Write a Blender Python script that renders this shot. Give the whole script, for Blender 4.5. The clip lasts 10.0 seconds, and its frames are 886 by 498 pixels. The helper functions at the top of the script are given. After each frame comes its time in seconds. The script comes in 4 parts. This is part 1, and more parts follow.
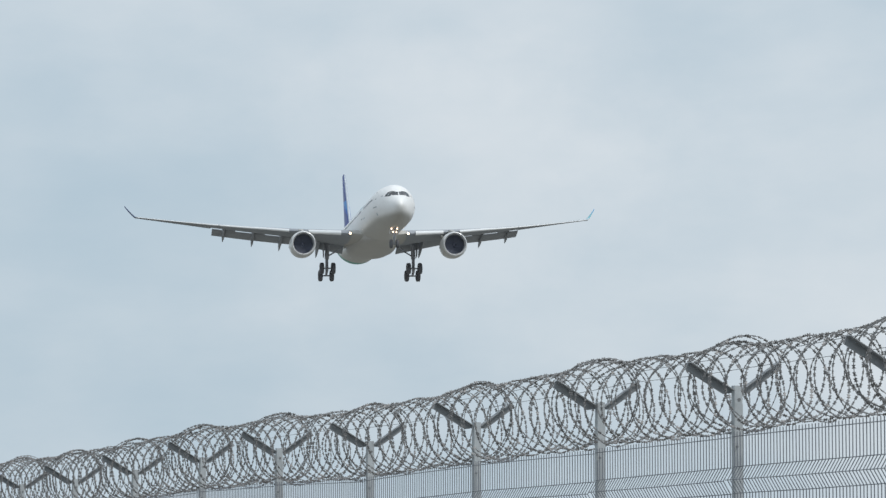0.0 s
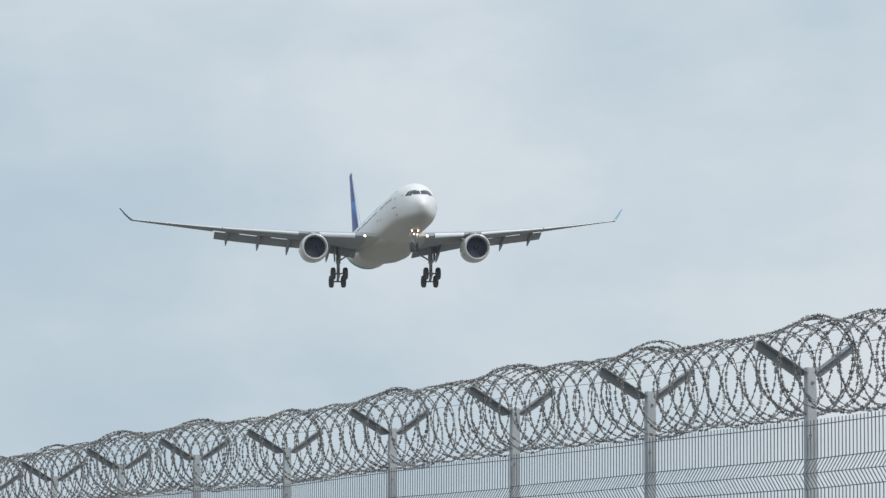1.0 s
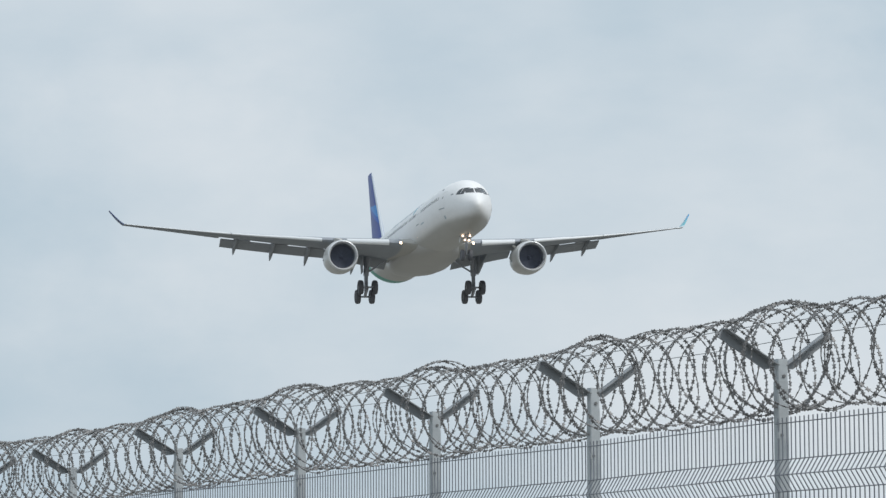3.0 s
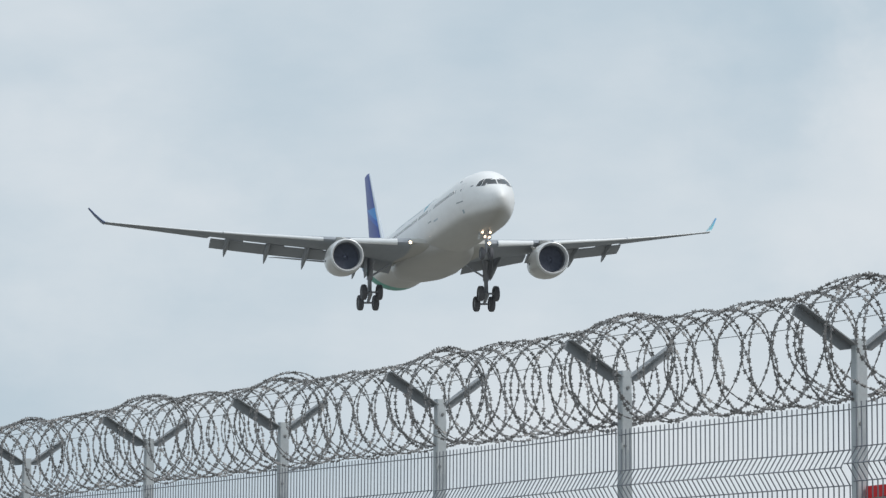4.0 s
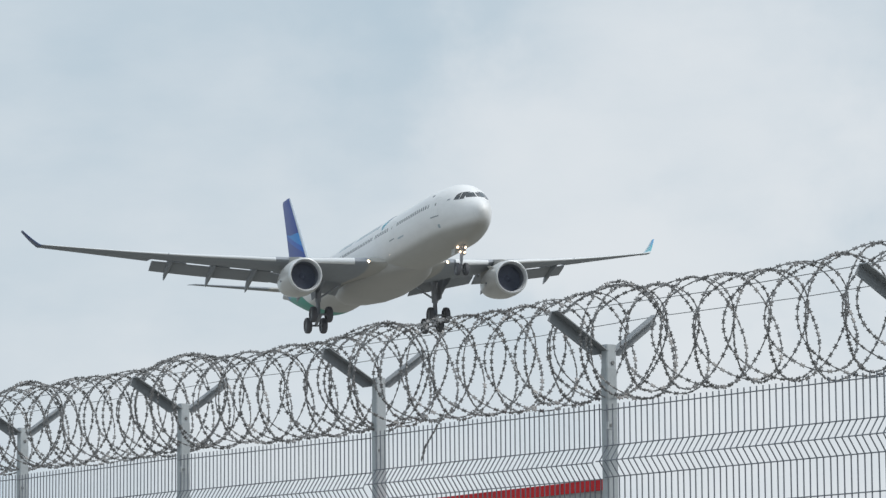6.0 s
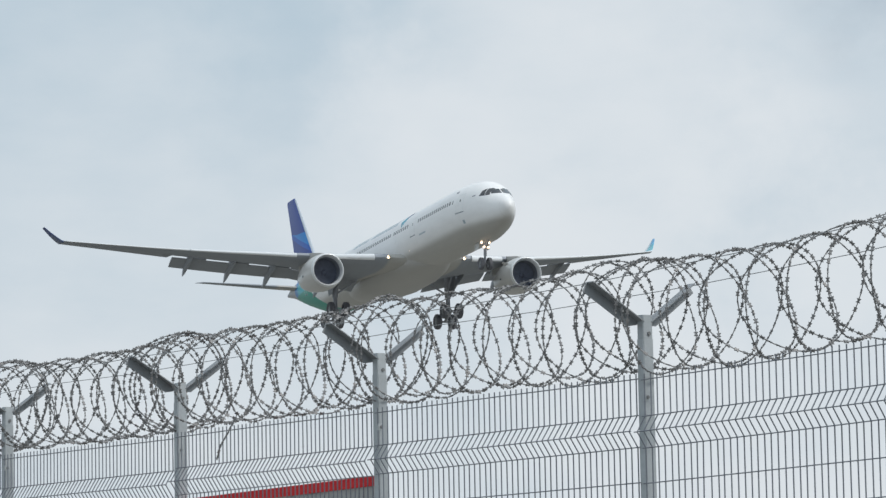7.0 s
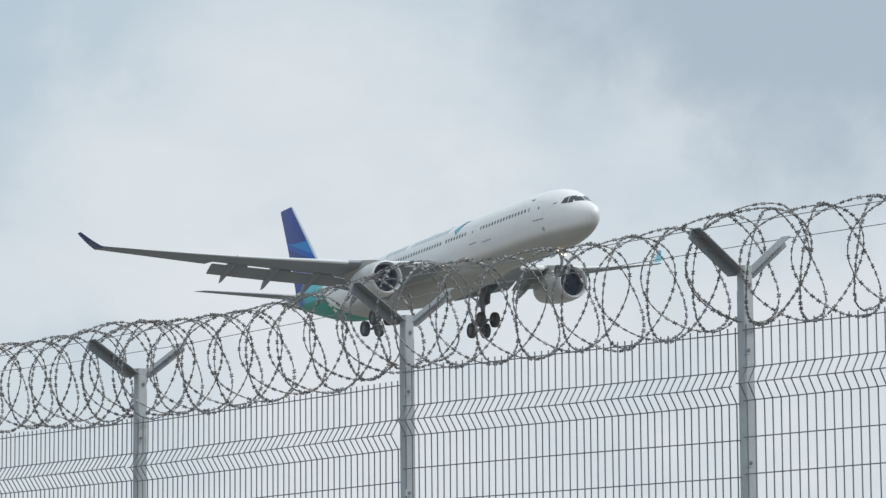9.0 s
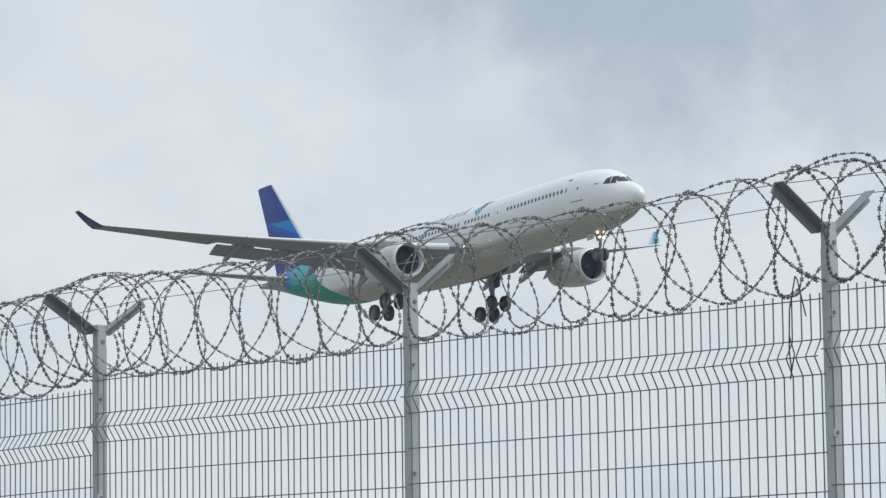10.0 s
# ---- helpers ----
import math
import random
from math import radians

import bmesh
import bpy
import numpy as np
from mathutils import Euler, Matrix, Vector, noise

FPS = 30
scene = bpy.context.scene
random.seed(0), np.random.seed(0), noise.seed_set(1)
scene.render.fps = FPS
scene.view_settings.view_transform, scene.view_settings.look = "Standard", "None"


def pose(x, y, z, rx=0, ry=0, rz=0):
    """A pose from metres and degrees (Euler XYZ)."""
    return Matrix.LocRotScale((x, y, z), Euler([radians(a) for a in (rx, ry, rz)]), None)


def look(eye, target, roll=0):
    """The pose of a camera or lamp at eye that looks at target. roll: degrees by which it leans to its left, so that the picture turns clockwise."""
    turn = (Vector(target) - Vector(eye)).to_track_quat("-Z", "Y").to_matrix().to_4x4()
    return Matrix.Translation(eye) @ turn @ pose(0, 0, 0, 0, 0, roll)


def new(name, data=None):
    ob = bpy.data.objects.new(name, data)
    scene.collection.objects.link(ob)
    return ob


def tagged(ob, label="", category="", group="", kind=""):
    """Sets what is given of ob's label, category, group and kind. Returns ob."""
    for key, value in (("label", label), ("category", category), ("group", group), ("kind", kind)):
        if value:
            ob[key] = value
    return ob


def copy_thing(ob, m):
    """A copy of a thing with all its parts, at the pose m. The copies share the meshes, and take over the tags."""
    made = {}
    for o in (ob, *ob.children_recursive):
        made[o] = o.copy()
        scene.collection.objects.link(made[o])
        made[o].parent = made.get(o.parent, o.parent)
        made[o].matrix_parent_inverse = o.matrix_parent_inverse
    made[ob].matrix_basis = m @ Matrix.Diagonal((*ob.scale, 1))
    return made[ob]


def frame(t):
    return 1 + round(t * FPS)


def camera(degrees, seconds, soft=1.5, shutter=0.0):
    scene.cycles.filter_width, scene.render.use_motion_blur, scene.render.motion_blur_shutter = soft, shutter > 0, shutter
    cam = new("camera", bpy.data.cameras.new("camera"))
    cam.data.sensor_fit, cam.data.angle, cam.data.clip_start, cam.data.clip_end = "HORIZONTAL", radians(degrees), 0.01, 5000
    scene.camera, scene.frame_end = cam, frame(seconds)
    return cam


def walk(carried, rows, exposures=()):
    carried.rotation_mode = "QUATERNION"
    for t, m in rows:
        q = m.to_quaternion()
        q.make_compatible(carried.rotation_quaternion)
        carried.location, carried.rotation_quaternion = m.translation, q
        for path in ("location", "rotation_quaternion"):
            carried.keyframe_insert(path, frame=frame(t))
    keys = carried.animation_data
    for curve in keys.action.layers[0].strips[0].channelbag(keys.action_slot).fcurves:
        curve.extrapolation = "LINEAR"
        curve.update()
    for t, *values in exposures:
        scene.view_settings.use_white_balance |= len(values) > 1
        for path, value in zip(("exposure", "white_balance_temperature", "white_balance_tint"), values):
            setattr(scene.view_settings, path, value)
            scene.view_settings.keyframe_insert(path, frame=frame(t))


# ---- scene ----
cam = camera(15.66, 10.0, soft=1.4)
CAMERA_PATH = [
    (0, 13.605, -10.103, 1.661, 95.720, -0.015, 69.119),
    (0.5, 13.592, -9.931, 1.591, 95.895, -0.490, 68.635),
    (1, 13.543, -9.872, 1.591, 95.991, -0.306, 68.010),
    (1.5, 13.497, -9.825, 1.599, 96.086, -0.299, 67.313),
    (2, 13.469, -9.752, 1.605, 96.146, -0.220, 66.305),
    (2.5, 13.421, -9.701, 1.719, 96.042, 0.213, 65.466),
    (4, 13.637, -9.766, 1.551, 96.667, -0.352, 61.820),
    (4.5, 13.541, -9.628, 1.582, 96.680, -0.156, 60.051),
    (5, 14.212, -9.959, 1.534, 96.839, -0.046, 58.165),
    (5.5, 14.932, -9.985, 1.585, 96.951, 0.217, 57.521),
    (5.7, 15.433, -10.379, 1.498, 96.990, 0.193, 56.296),
    (7, 17.966, -11.353, 1.470, 96.537, 1.085, 53.173),
    (7.5, 18.864, -11.234, 1.426, 96.726, 0.465, 52.553),
    (8, 19.675, -11.879, 1.373, 96.892, 0.967, 51.220),
    (8.5, 20.466, -12.188, 1.291, 97.191, 0.639, 49.074),
    (9, 21.193, -12.390, 1.175, 97.395, 0.443, 47.813),
    (9.5, 21.876, -12.651, 1.268, 96.992, 0.925, 46.126),
    (10, 22.275, -12.181, 1.434, 96.529, 0.774, 44.998),
]
walk(cam, [(t, pose(x, y, z, a, b, c)) for t, x, y, z, a, b, c in CAMERA_PATH])

# the airliner's way: seconds, place of its middle, bank, nose-up, heading
FLIGHT_PATH = [
    (0, -355.96, 121.45, 43.43, 0.54, -0.75, -13.11),
    (0.5, -342.12, 120.00, 42.93, 1.17, -0.69, -13.05),
    (1, -327.78, 120.68, 41.96, 1.15, -0.66, -13.37),
    (1.5, -313.74, 121.40, 40.93, 1.24, -0.48, -13.78),
    (2, -299.37, 121.88, 39.80, 1.25, -0.52, -14.26),
    (2.5, -285.14, 122.52, 37.41, 0.63, -0.72, -14.67),
    (4, -239.98, 124.60, 36.01, 0.85, -1.44, -16.70),
    (4.5, -226.19, 124.84, 34.81, 0.78, -1.79, -17.25),
    (5, -215.14, 127.76, 34.11, 0.77, -2.16, -17.94),
    (5.5, -218.30, 134.21, 33.61, 0.87, -2.63, -17.46),
    (5.7, -217.52, 139.05, 34.28, 1.01, -2.60, -17.90),
    (7, -214.04, 157.78, 33.79, 0.18, -3.10, -17.61),
    (7.5, -214.12, 159.83, 34.35, 0.59, -3.40, -16.09),
    (8, -204.59, 168.21, 34.58, 0.23, -2.93, -17.15),
    (8.5, -199.06, 174.14, 35.38, 0.74, -3.16, -16.22),
    (9, -191.01, 179.29, 36.90, 1.37, -3.10, -15.59),
    (9.5, -180.19, 183.08, 35.13, 1.25, -3.15, -15.16),
    (10, -171.78, 182.79, 33.17, 1.22, -3.37, -13.63),
]

# ---------------------------------------------------------------- light
SUN_ELEVATION, SUN_AZIMUTH = radians(48), radians(22)   # azimuth from +x towards +y
world = bpy.data.worlds.new("overcast_sky")
scene.world = world
world.use_nodes = True


class Nodes:
    """Small writer of node trees."""

    def __init__(self, tree):
        self.tree = tree
        tree.nodes.clear()

    def add(self, kind, inputs=None, **settings):
        n = self.tree.nodes.new(kind)
        for k, v in settings.items():
            setattr(n, k, v)
        for k, v in (inputs or {}).items():
            self.put(n.inputs[k], v)
        return n

    def put(self, socket, v):
        if isinstance(v, bpy.types.NodeSocket):
            self.tree.links.new(v, socket)
        elif isinstance(v, bpy.types.Node):
            self.tree.links.new(v.outputs[0], socket)
        else:
            socket.default_value = v

    def math(self, op, a, b=0.0, c=None, clamp=False):
        n = self.add("ShaderNodeMath", {0: a, 1: b}, operation=op, use_clamp=clamp)
        if c is not None:
            self.put(n.inputs[2], c)
        return n.outputs[0]

    def mix(self, fac, a, b, blend="MIX"):
        n = self.add("ShaderNodeMix", data_type="RGBA", blend_type=blend)
        for i, v in ((0, fac), (6, a), (7, b)):
            self.put(n.inputs[i], v)
        return n.outputs[2]

    def ramp(self, fac, low, high):
        n = self.add("ShaderNodeMapRange", {0: fac, 1: low, 2: high, 3: 0.0, 4: 1.0}, interpolation_type="SMOOTHSTEP")
        return n.outputs[0]

    def noise(self, vector, scale, detail=3.0, rough=0.5):
        n = self.add("ShaderNodeTexNoise", {"Vector": vector, "Scale": scale, "Detail": detail, "Roughness": rough})
        return n.outputs["Fac"]


def direction(yaw, elevation):
    """Unit vector towards a compass yaw (from +y, turning left) and an elevation, in degrees."""
    a, e = radians(yaw), radians(elevation)
    return (-math.sin(a) * math.cos(e), math.cos(a) * math.cos(e), math.sin(e))


def build_sky():
    s = Nodes(world.node_tree)
    ray = s.add("ShaderNodeTexCoord").outputs["Generated"]
    sky = s.add("ShaderNodeTexSky", sky_type="NISHITA", sun_disc=False, sun_elevation=SUN_ELEVATION,
                sun_rotation=radians(90) - SUN_AZIMUTH, air_density=1.0, dust_density=3.0)
    clear = s.mix(1.0, sky.outputs[0], (0.06, 0.06, 0.06, 1), "MULTIPLY")
    # a closed deck of cloud, whiter where it is thick, blue-grey where it is thin
    soft = s.noise(ray, 6.0, 4.0, 0.5)
    broad = s.noise(s.add("ShaderNodeVectorMath", {0: ray, 1: (1.0, 1.0, 2.2)}, operation="MULTIPLY"), 3.2, 5.0, 0.52)
    thick = s.math("ADD", s.math("MULTIPLY", soft, 0.45), s.math("MULTIPLY", broad, 0.75))
    wander = s.math("MULTIPLY", s.math("SUBTRACT", s.noise(ray, 10.0, 6.0, 0.6), 0.5), 0.17)
    # wisps, drawn out along the horizon
    wisp = s.noise(s.add("ShaderNodeVectorMath", {0: ray, 1: (1.0, 1.0, 2.4)}, operation="MULTIPLY"), 15.0, 7.0, 0.58)
    thick = s.math("ADD", thick, s.math("MULTIPLY", s.math("SUBTRACT", wisp, 0.5), 0.26))
    # banks of cloud: direction, half-width in degrees, gain
    for yaw, elevation, width, gain in CLOUD_BANKS:
        d = s.add("ShaderNodeVectorMath", {0: ray, 1: direction(yaw, elevation)}, operation="DISTANCE").outputs["Value"]
        near = s.ramp(s.math("ADD", d, wander), radians(width), radians(width) * 0.15)
        thick = s.math("ADD", thick, s.math("MULTIPLY", near, gain))
    cover = s.ramp(thick, 0.34, 0.92)
    deck = s.mix(cover, CLOUD_THIN, CLOUD_THICK)
    # a darker, rain-grey bank
    for yaw, elevation, width, gain in DARK_BANKS:
        d = s.add("ShaderNodeVectorMath", {0: ray, 1: direction(yaw, elevation)}, operation="DISTANCE").outputs["Value"]
        deck = s.mix(s.math("MULTIPLY", s.ramp(s.math("ADD", d, wander), radians(width), radians(width) * 0.42), gain), deck, CLOUD_DARK)
    # an overcast sky is brighter overhead
    up = s.add("ShaderNodeSeparateXYZ", {0: ray}).outputs[2]
    lift = s.math("ADD", 1.0, s.math("MULTIPLY", s.ramp(up, 0.25, 1.0), ZENITH_GAIN))
    deck = s.mix(1.0, deck, s.add("ShaderNodeCombineXYZ", {0: lift, 1: lift, 2: lift}), "MULTIPLY")
    both = s.mix(0.93, clear, deck)
    back = s.add("ShaderNodeBackground", {"Color": both, "Strength": 1.0})
    s.add("ShaderNodeOutputWorld", {"Surface": back})


CLOUD_THIN = (0.474, 0.596, 0.69, 1)
CLOUD_DARK = (0.435, 0.525, 0.61, 1)
CLOUD_THICK = (0.765, 0.812, 0.852, 1)
ZENITH_GAIN = 0.32
CLOUD_BANKS = [(69.0, 7.2, 4.4, 0.12), (66.0, 5.0, 13.0, -0.045), (50.2, 8.2, 6.0, 0.20), (55.0, 9.8, 3.6, -0.11), (38.0, 8.2, 3.0, 0.12),
               (54.0, 7.5, 3.0, 0.10), (46.0, 4.0, 6.5, 0.16), (39.5, 4.0, 6.0, 0.18)]
DARK_BANKS = [(41.5, 12.2, 5.6, 1.0), (37.0, 10.4, 3.6, 0.5), (41.8, 9.6, 3.4, 0.25)]
build_sky()

sun_data = bpy.data.lights.new("sun", "SUN")
sun_data.energy, sun_data.angle, sun_data.color = 1.8, radians(14), (1.0, 0.97, 0.92)
sun = new("sun", sun_data)
sun.matrix_world = look((0, 0, 0), (-math.cos(SUN_ELEVATION) * math.cos(SUN_AZIMUTH), -math.cos(SUN_ELEVATION) * math.sin(SUN_AZIMUTH), -math.sin(SUN_ELEVATION)))
scene.view_settings.exposure = 0.0


# ---------------------------------------------------------------- materials
def material(name, colour, rough=0.5, metal=0.0, spread=0.1, grain=20.0, stain=1.5, bump=0.0, coat=0.0, gloss=0.5):
    """A painted or metal surface with fine grain and broad stains, at real size."""
    m = bpy.data.materials.new(name)
    m.use_nodes = True
    s = Nodes(m.node_tree)
    at = s.add("ShaderNodeTexCoord").outputs["Object"]
    fine, broad = s.noise(at, grain, 4.0, 0.6), s.noise(at, stain, 3.0, 0.5)
    v = s.math("ADD", s.math("MULTIPLY", fine, 0.5), s.math("MULTIPLY", broad, 0.5))
    v = s.math("ADD", s.math("MULTIPLY", v, 2 * spread), 1 - spread)
    rand = s.add("ShaderNodeObjectInfo").outputs["Random"]
    v = s.math("MULTIPLY", v, s.math("ADD", s.math("MULTIPLY", rand, spread * 0.6), 1 - spread * 0.3))
    col = s.mix(1.0, (*colour, 1), s.add("ShaderNodeCombineXYZ", {0: v, 1: v, 2: v}), "MULTIPLY")
    r = s.math("ADD", s.math("MULTIPLY", broad, 0.2), rough - 0.1, clamp=True)
    b = s.add("ShaderNodeBsdfPrincipled", {"Base Color": col, "Roughness": r, "Metallic": metal, "Specular IOR Level": gloss})
    if coat:
        b.inputs["Coat Weight"].default_value = coat
        b.inputs["Coat Roughness"].default_value = 0.12
    if bump:
        n = s.add("ShaderNodeBump", {"Height": fine, "Strength": bump, "Distance": 0.002})
        s.put(b.inputs["Normal"], n.outputs[0])
    s.add("ShaderNodeOutputMaterial", {"Surface": b})
    return m


def glowing(name, colour, strength):
    m = bpy.data.materials.new(name)
    m.use_nodes = True
    s = Nodes(m.node_tree)
    e = s.add("ShaderNodeEmission", {"Color": (*colour, 1), "Strength": strength})
    s.add("ShaderNodeOutputMaterial", {"Surface": e})
    return m


def livery(name, recipe, rough=0.34, coat=0.25, gloss=0.5):
    """Aircraft paint whose colours follow the airframe: recipe(s, x, y, z) gives a colour socket."""
    m = bpy.data.materials.new(name)
    m.use_nodes = True
    s = Nodes(m.node_tree)
    at = s.add("ShaderNodeTexCoord").outputs["Object"]
    xyz = s.add("ShaderNodeSeparateXYZ", {0: at}).outputs
    col = recipe(s, xyz[0], xyz[1], xyz[2])
    streak = s.noise(s.add("ShaderNodeVectorMath", {0: at, 1: (0.35, 1.5, 1.5)}, operation="MULTIPLY"), 1.6, 4.0, 0.6)
    v = s.math("ADD", s.math("MULTIPLY", streak, 0.16), 0.92)
    # skin joints every few metres
    ring = s.math("ABSOLUTE", s.math("SUBTRACT", s.math("FRACT", s.math("MULTIPLY", xyz[0], 0.19)), 0.5))
    v = s.math("MULTIPLY", v, s.math("ADD", s.math("MULTIPLY", s.math("GREATER_THAN", ring, 0.004), 0.08), 0.92))
    col = s.mix(1.0, col, s.add("ShaderNodeCombineXYZ", {0: v, 1: v, 2: v}), "MULTIPLY")
    b = s.add("ShaderNodeBsdfPrincipled", {"Base Color": col, "Roughness": rough, "Coat Weight": coat, "Coat Roughness": 0.1, "Specular IOR Level": gloss})
    s.add("ShaderNodeOutputMaterial", {"Surface": b})
    return m


WHITE, SHADED_BELLY = (0.80, 0.80, 0.80, 1), (0.44, 0.43, 0.405, 1)
DEEP_BLUE, MID_BLUE, SKY_BLUE = (0.022, 0.058, 0.29, 1), (0.008, 0.10, 0.46, 1), (0.012, 0.23, 0.62, 1)
TEAL, GREEN = (0.02, 0.40, 0.46, 1), (0.012, 0.30, 0.225, 1)


def fuselage_paint(s, x, y, z):
    # airframe x is 30 at the nose and about -33 at the tail
    aft = s.math("MULTIPLY", x, -1.0)
    # light grey underside, with the belly's shade put into the colour
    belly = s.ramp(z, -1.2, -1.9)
    col = s.mix(belly, WHITE, SHADED_BELLY)
    # the coloured tail end sweeps forward under the belly
    dip = s.math("POWER", s.math("MAXIMUM", s.math("SUBTRACT", -0.5, z), 0.0), 1.5)
    edge = s.math("ADD", s.math("SUBTRACT", aft, s.math("MULTIPLY", z, 0.95)), s.math("MULTIPLY", dip, 0.7))
    col = s.mix(s.ramp(edge, 18.2, 18.4), col, GREEN)
    upper = s.math("MULTIPLY", s.ramp(edge, 18.3, 18.5), s.ramp(s.math("SUBTRACT", z, s.math("MULTIPLY", aft, 0.03)), -0.62, -0.5))
    col = s.mix(upper, col, TEAL)
    col = s.mix(s.math("MULTIPLY", upper, s.ramp(aft, 23.4, 25.4)), col, (0.015, 0.18, 0.50, 1))
    return s.mix(s.ramp(aft, 26.2, 26.3), col, (0.35, 0.36, 0.38, 1))


def fin_paint(s, x, y, z):
    aft = s.math("MULTIPLY", x, -1.0)
    slope = s.math("ADD", z, s.math("MULTIPLY", aft, -0.34))
    wave = s.math("MULTIPLY", s.math("SINE", s.math("MULTIPLY", aft, 0.9)), 0.10)
    below = s.math("LESS_THAN", s.math("ADD", s.math("SUBTRACT", z, s.math("MULTIPLY", aft, 0.13)), wave), 3.32)
    col = s.mix(s.math("MULTIPLY", below, s.math("GREATER_THAN", slope, -3.78)), DEEP_BLUE, MID_BLUE)
    col = s.mix(s.math("MULTIPLY", below, s.math("GREATER_THAN", slope, -3.28)), col, SKY_BLUE)
    # bare leading edge
    edge = s.math("LESS_THAN", s.math("SUBTRACT", aft, s.math("MULTIPLY", z, 0.88)), 20.72)
    return s.mix(edge, col, (0.55, 0.60, 0.66, 1))


def winglet_paint(s, x, y, z):
    return s.mix(s.ramp(z, 2.9, 3.1), (0.06, 0.09, 0.18, 1), (0.025, 0.05, 0.17, 1))


def wing_paint(s, x, y, z):
    # grey wing box, the root in the same shaded grey as the belly
    out = s.math("ABSOLUTE", y)
    return s.mix(s.ramp(out, 3.5, 3.2), (0.30, 0.32, 0.35, 1), SHADED_BELLY)


def port_winglet_paint(s, x, y, z):
    # white at the edges, a blue blade up the middle and pale green feathers at its foot
    blade = s.math("MULTIPLY", s.ramp(s.math("ADD", x, s.math("MULTIPLY", z, 0.75)), -7.75, -7.60), s.ramp(z, 2.35, 2.55))
    col = s.mix(s.ramp(z, 2.9, 3.6), (0.10, 0.42, 0.50, 1), (0.04, 0.30, 0.58, 1))
    return s.mix(blade, (0.62, 0.70, 0.74, 1), col)


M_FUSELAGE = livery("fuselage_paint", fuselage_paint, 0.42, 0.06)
M_FIN = livery("fin_paint", fin_paint, 0.5, 0.1)
M_WINGLET = livery("winglet_paint", winglet_paint, 0.5, 0.1)
M_PORT_WINGLET = livery("port_winglet_paint", port_winglet_paint)
M_WING = livery("wing_paint", wing_paint, 0.7, 0.0, 0.2)
M_FAIRING = material("fairing_paint", (0.42, 0.41, 0.39), 0.42, spread=0.06, grain=3, stain=0.5)
M_FLAP = material("flap_paint", (0.30, 0.315, 0.34), 0.6, spread=0.08, grain=3, stain=0.6, gloss=0.2)
M_NACELLE = material("nacelle_paint", (0.53, 0.525, 0.51), 0.35, spread=0.06, grain=2, stain=0.6, coat=0.3)
M_LIP = material("polished_inlet_lip", (0.66, 0.67, 0.68), 0.38, 0.35, 0.05, 6, 1)
M_DUCT = material("inlet_duct", (0.17, 0.185, 0.215), 0.5, 0.0, 0.1, 4, 1)
M_SLAT = material("bare_slat_metal", (0.78, 0.79, 0.80), 0.38, 0.25, 0.06, 3, 0.6)
M_FAN = material("fan_titanium", (0.135, 0.15, 0.195), 0.75, 0.1, 0.2, 3, 1)
M_GLASS = material("dark_window_glass", (0.012, 0.014, 0.018), 0.12, 0.0, 0.2, 5, 1, coat=0.5)
M_TYRE = material("tyre_rubber", (0.11, 0.112, 0.125), 0.75, 0.0, 0.2, 8, 2)
M_RIM = material("wheel_hub_alloy", (0.20, 0.205, 0.21), 0.45, 0.5, 0.15, 8, 2)
M_STRUT = material("gear_strut_paint", (0.30, 0.31, 0.34), 0.5, 0.2, 0.2, 6, 2)
M_MARK = material("dark_marking", (0.10, 0.12, 0.15), 0.5, 0.0, 0.1, 6, 2)
M_TITLE = material("title_paint", (0.38, 0.45, 0.50), 0.4, 0.0, 0.1, 6, 2)
M_SILL = material("sill_plate", (0.20, 0.23, 0.26), 0.5, 0.0, 0.1, 6, 2)
M_SEAM = material("door_seam", (0.70, 0.71, 0.72), 0.45, 0.0, 0.05, 6, 2)
M_EMBLEM = material("emblem_paint", (0.03, 0.11, 0.22), 0.4, 0.0, 0.15, 6, 2)
M_EMBLEM_PALE = material("emblem_pale_paint", (0.03, 0.30, 0.42), 0.4, 0.0, 0.15, 6, 2)
M_LAMP_BEAM = glowing("landing_beam_glow", (1.0, 0.80, 0.56), 6.0)
M_LAMP_WARM = glowing("taxi_light_glow", (1.0, 0.74, 0.52), 3.6)

M_POST = material("galvanised_post", (0.42, 0.45, 0.47), 0.6, 0.15, 0.26, 45, 9, 0.3)
M_ARM = material("galvanised_arm", (0.27, 0.285, 0.30), 0.55, 0.25, 0.2, 60, 5, 0.3)
M_PANEL = material("grey_coated_wire", (0.19, 0.205, 0.235), 0.5, 0.1, 0.15, 80, 3)
M_RAZOR = material("weathered_razor_tape", (0.215, 0.213, 0.215), 0.55, 0.35, 0.35, 30, 6)
M_TENSION = material("tension_wire_steel", (0.24, 0.25, 0.26), 0.5, 0.3, 0.2, 30, 3)
M_BOLT = material("bolt_zinc", (0.22, 0.22, 0.22), 0.4, 0.5, 0.2, 60, 9)
M_RED = material("red_sign_paint", (0.72, 0.012, 0.018), 0.5, 0.0, 0.15, 20, 2)
M_SIGN = material("sign_grey_sheet", (0.42, 0.43, 0.42), 0.55, 0.0, 0.1, 20, 2)
M_GROUND = material("dry_grass_ground", (0.205, 0.198, 0.178), 0.95, 0.0, 0.4, 3.0, 0.05)
M_RUST = material("rusty_wire", (0.11, 0.075, 0.055), 0.7, 0.2, 0.3, 40, 6)


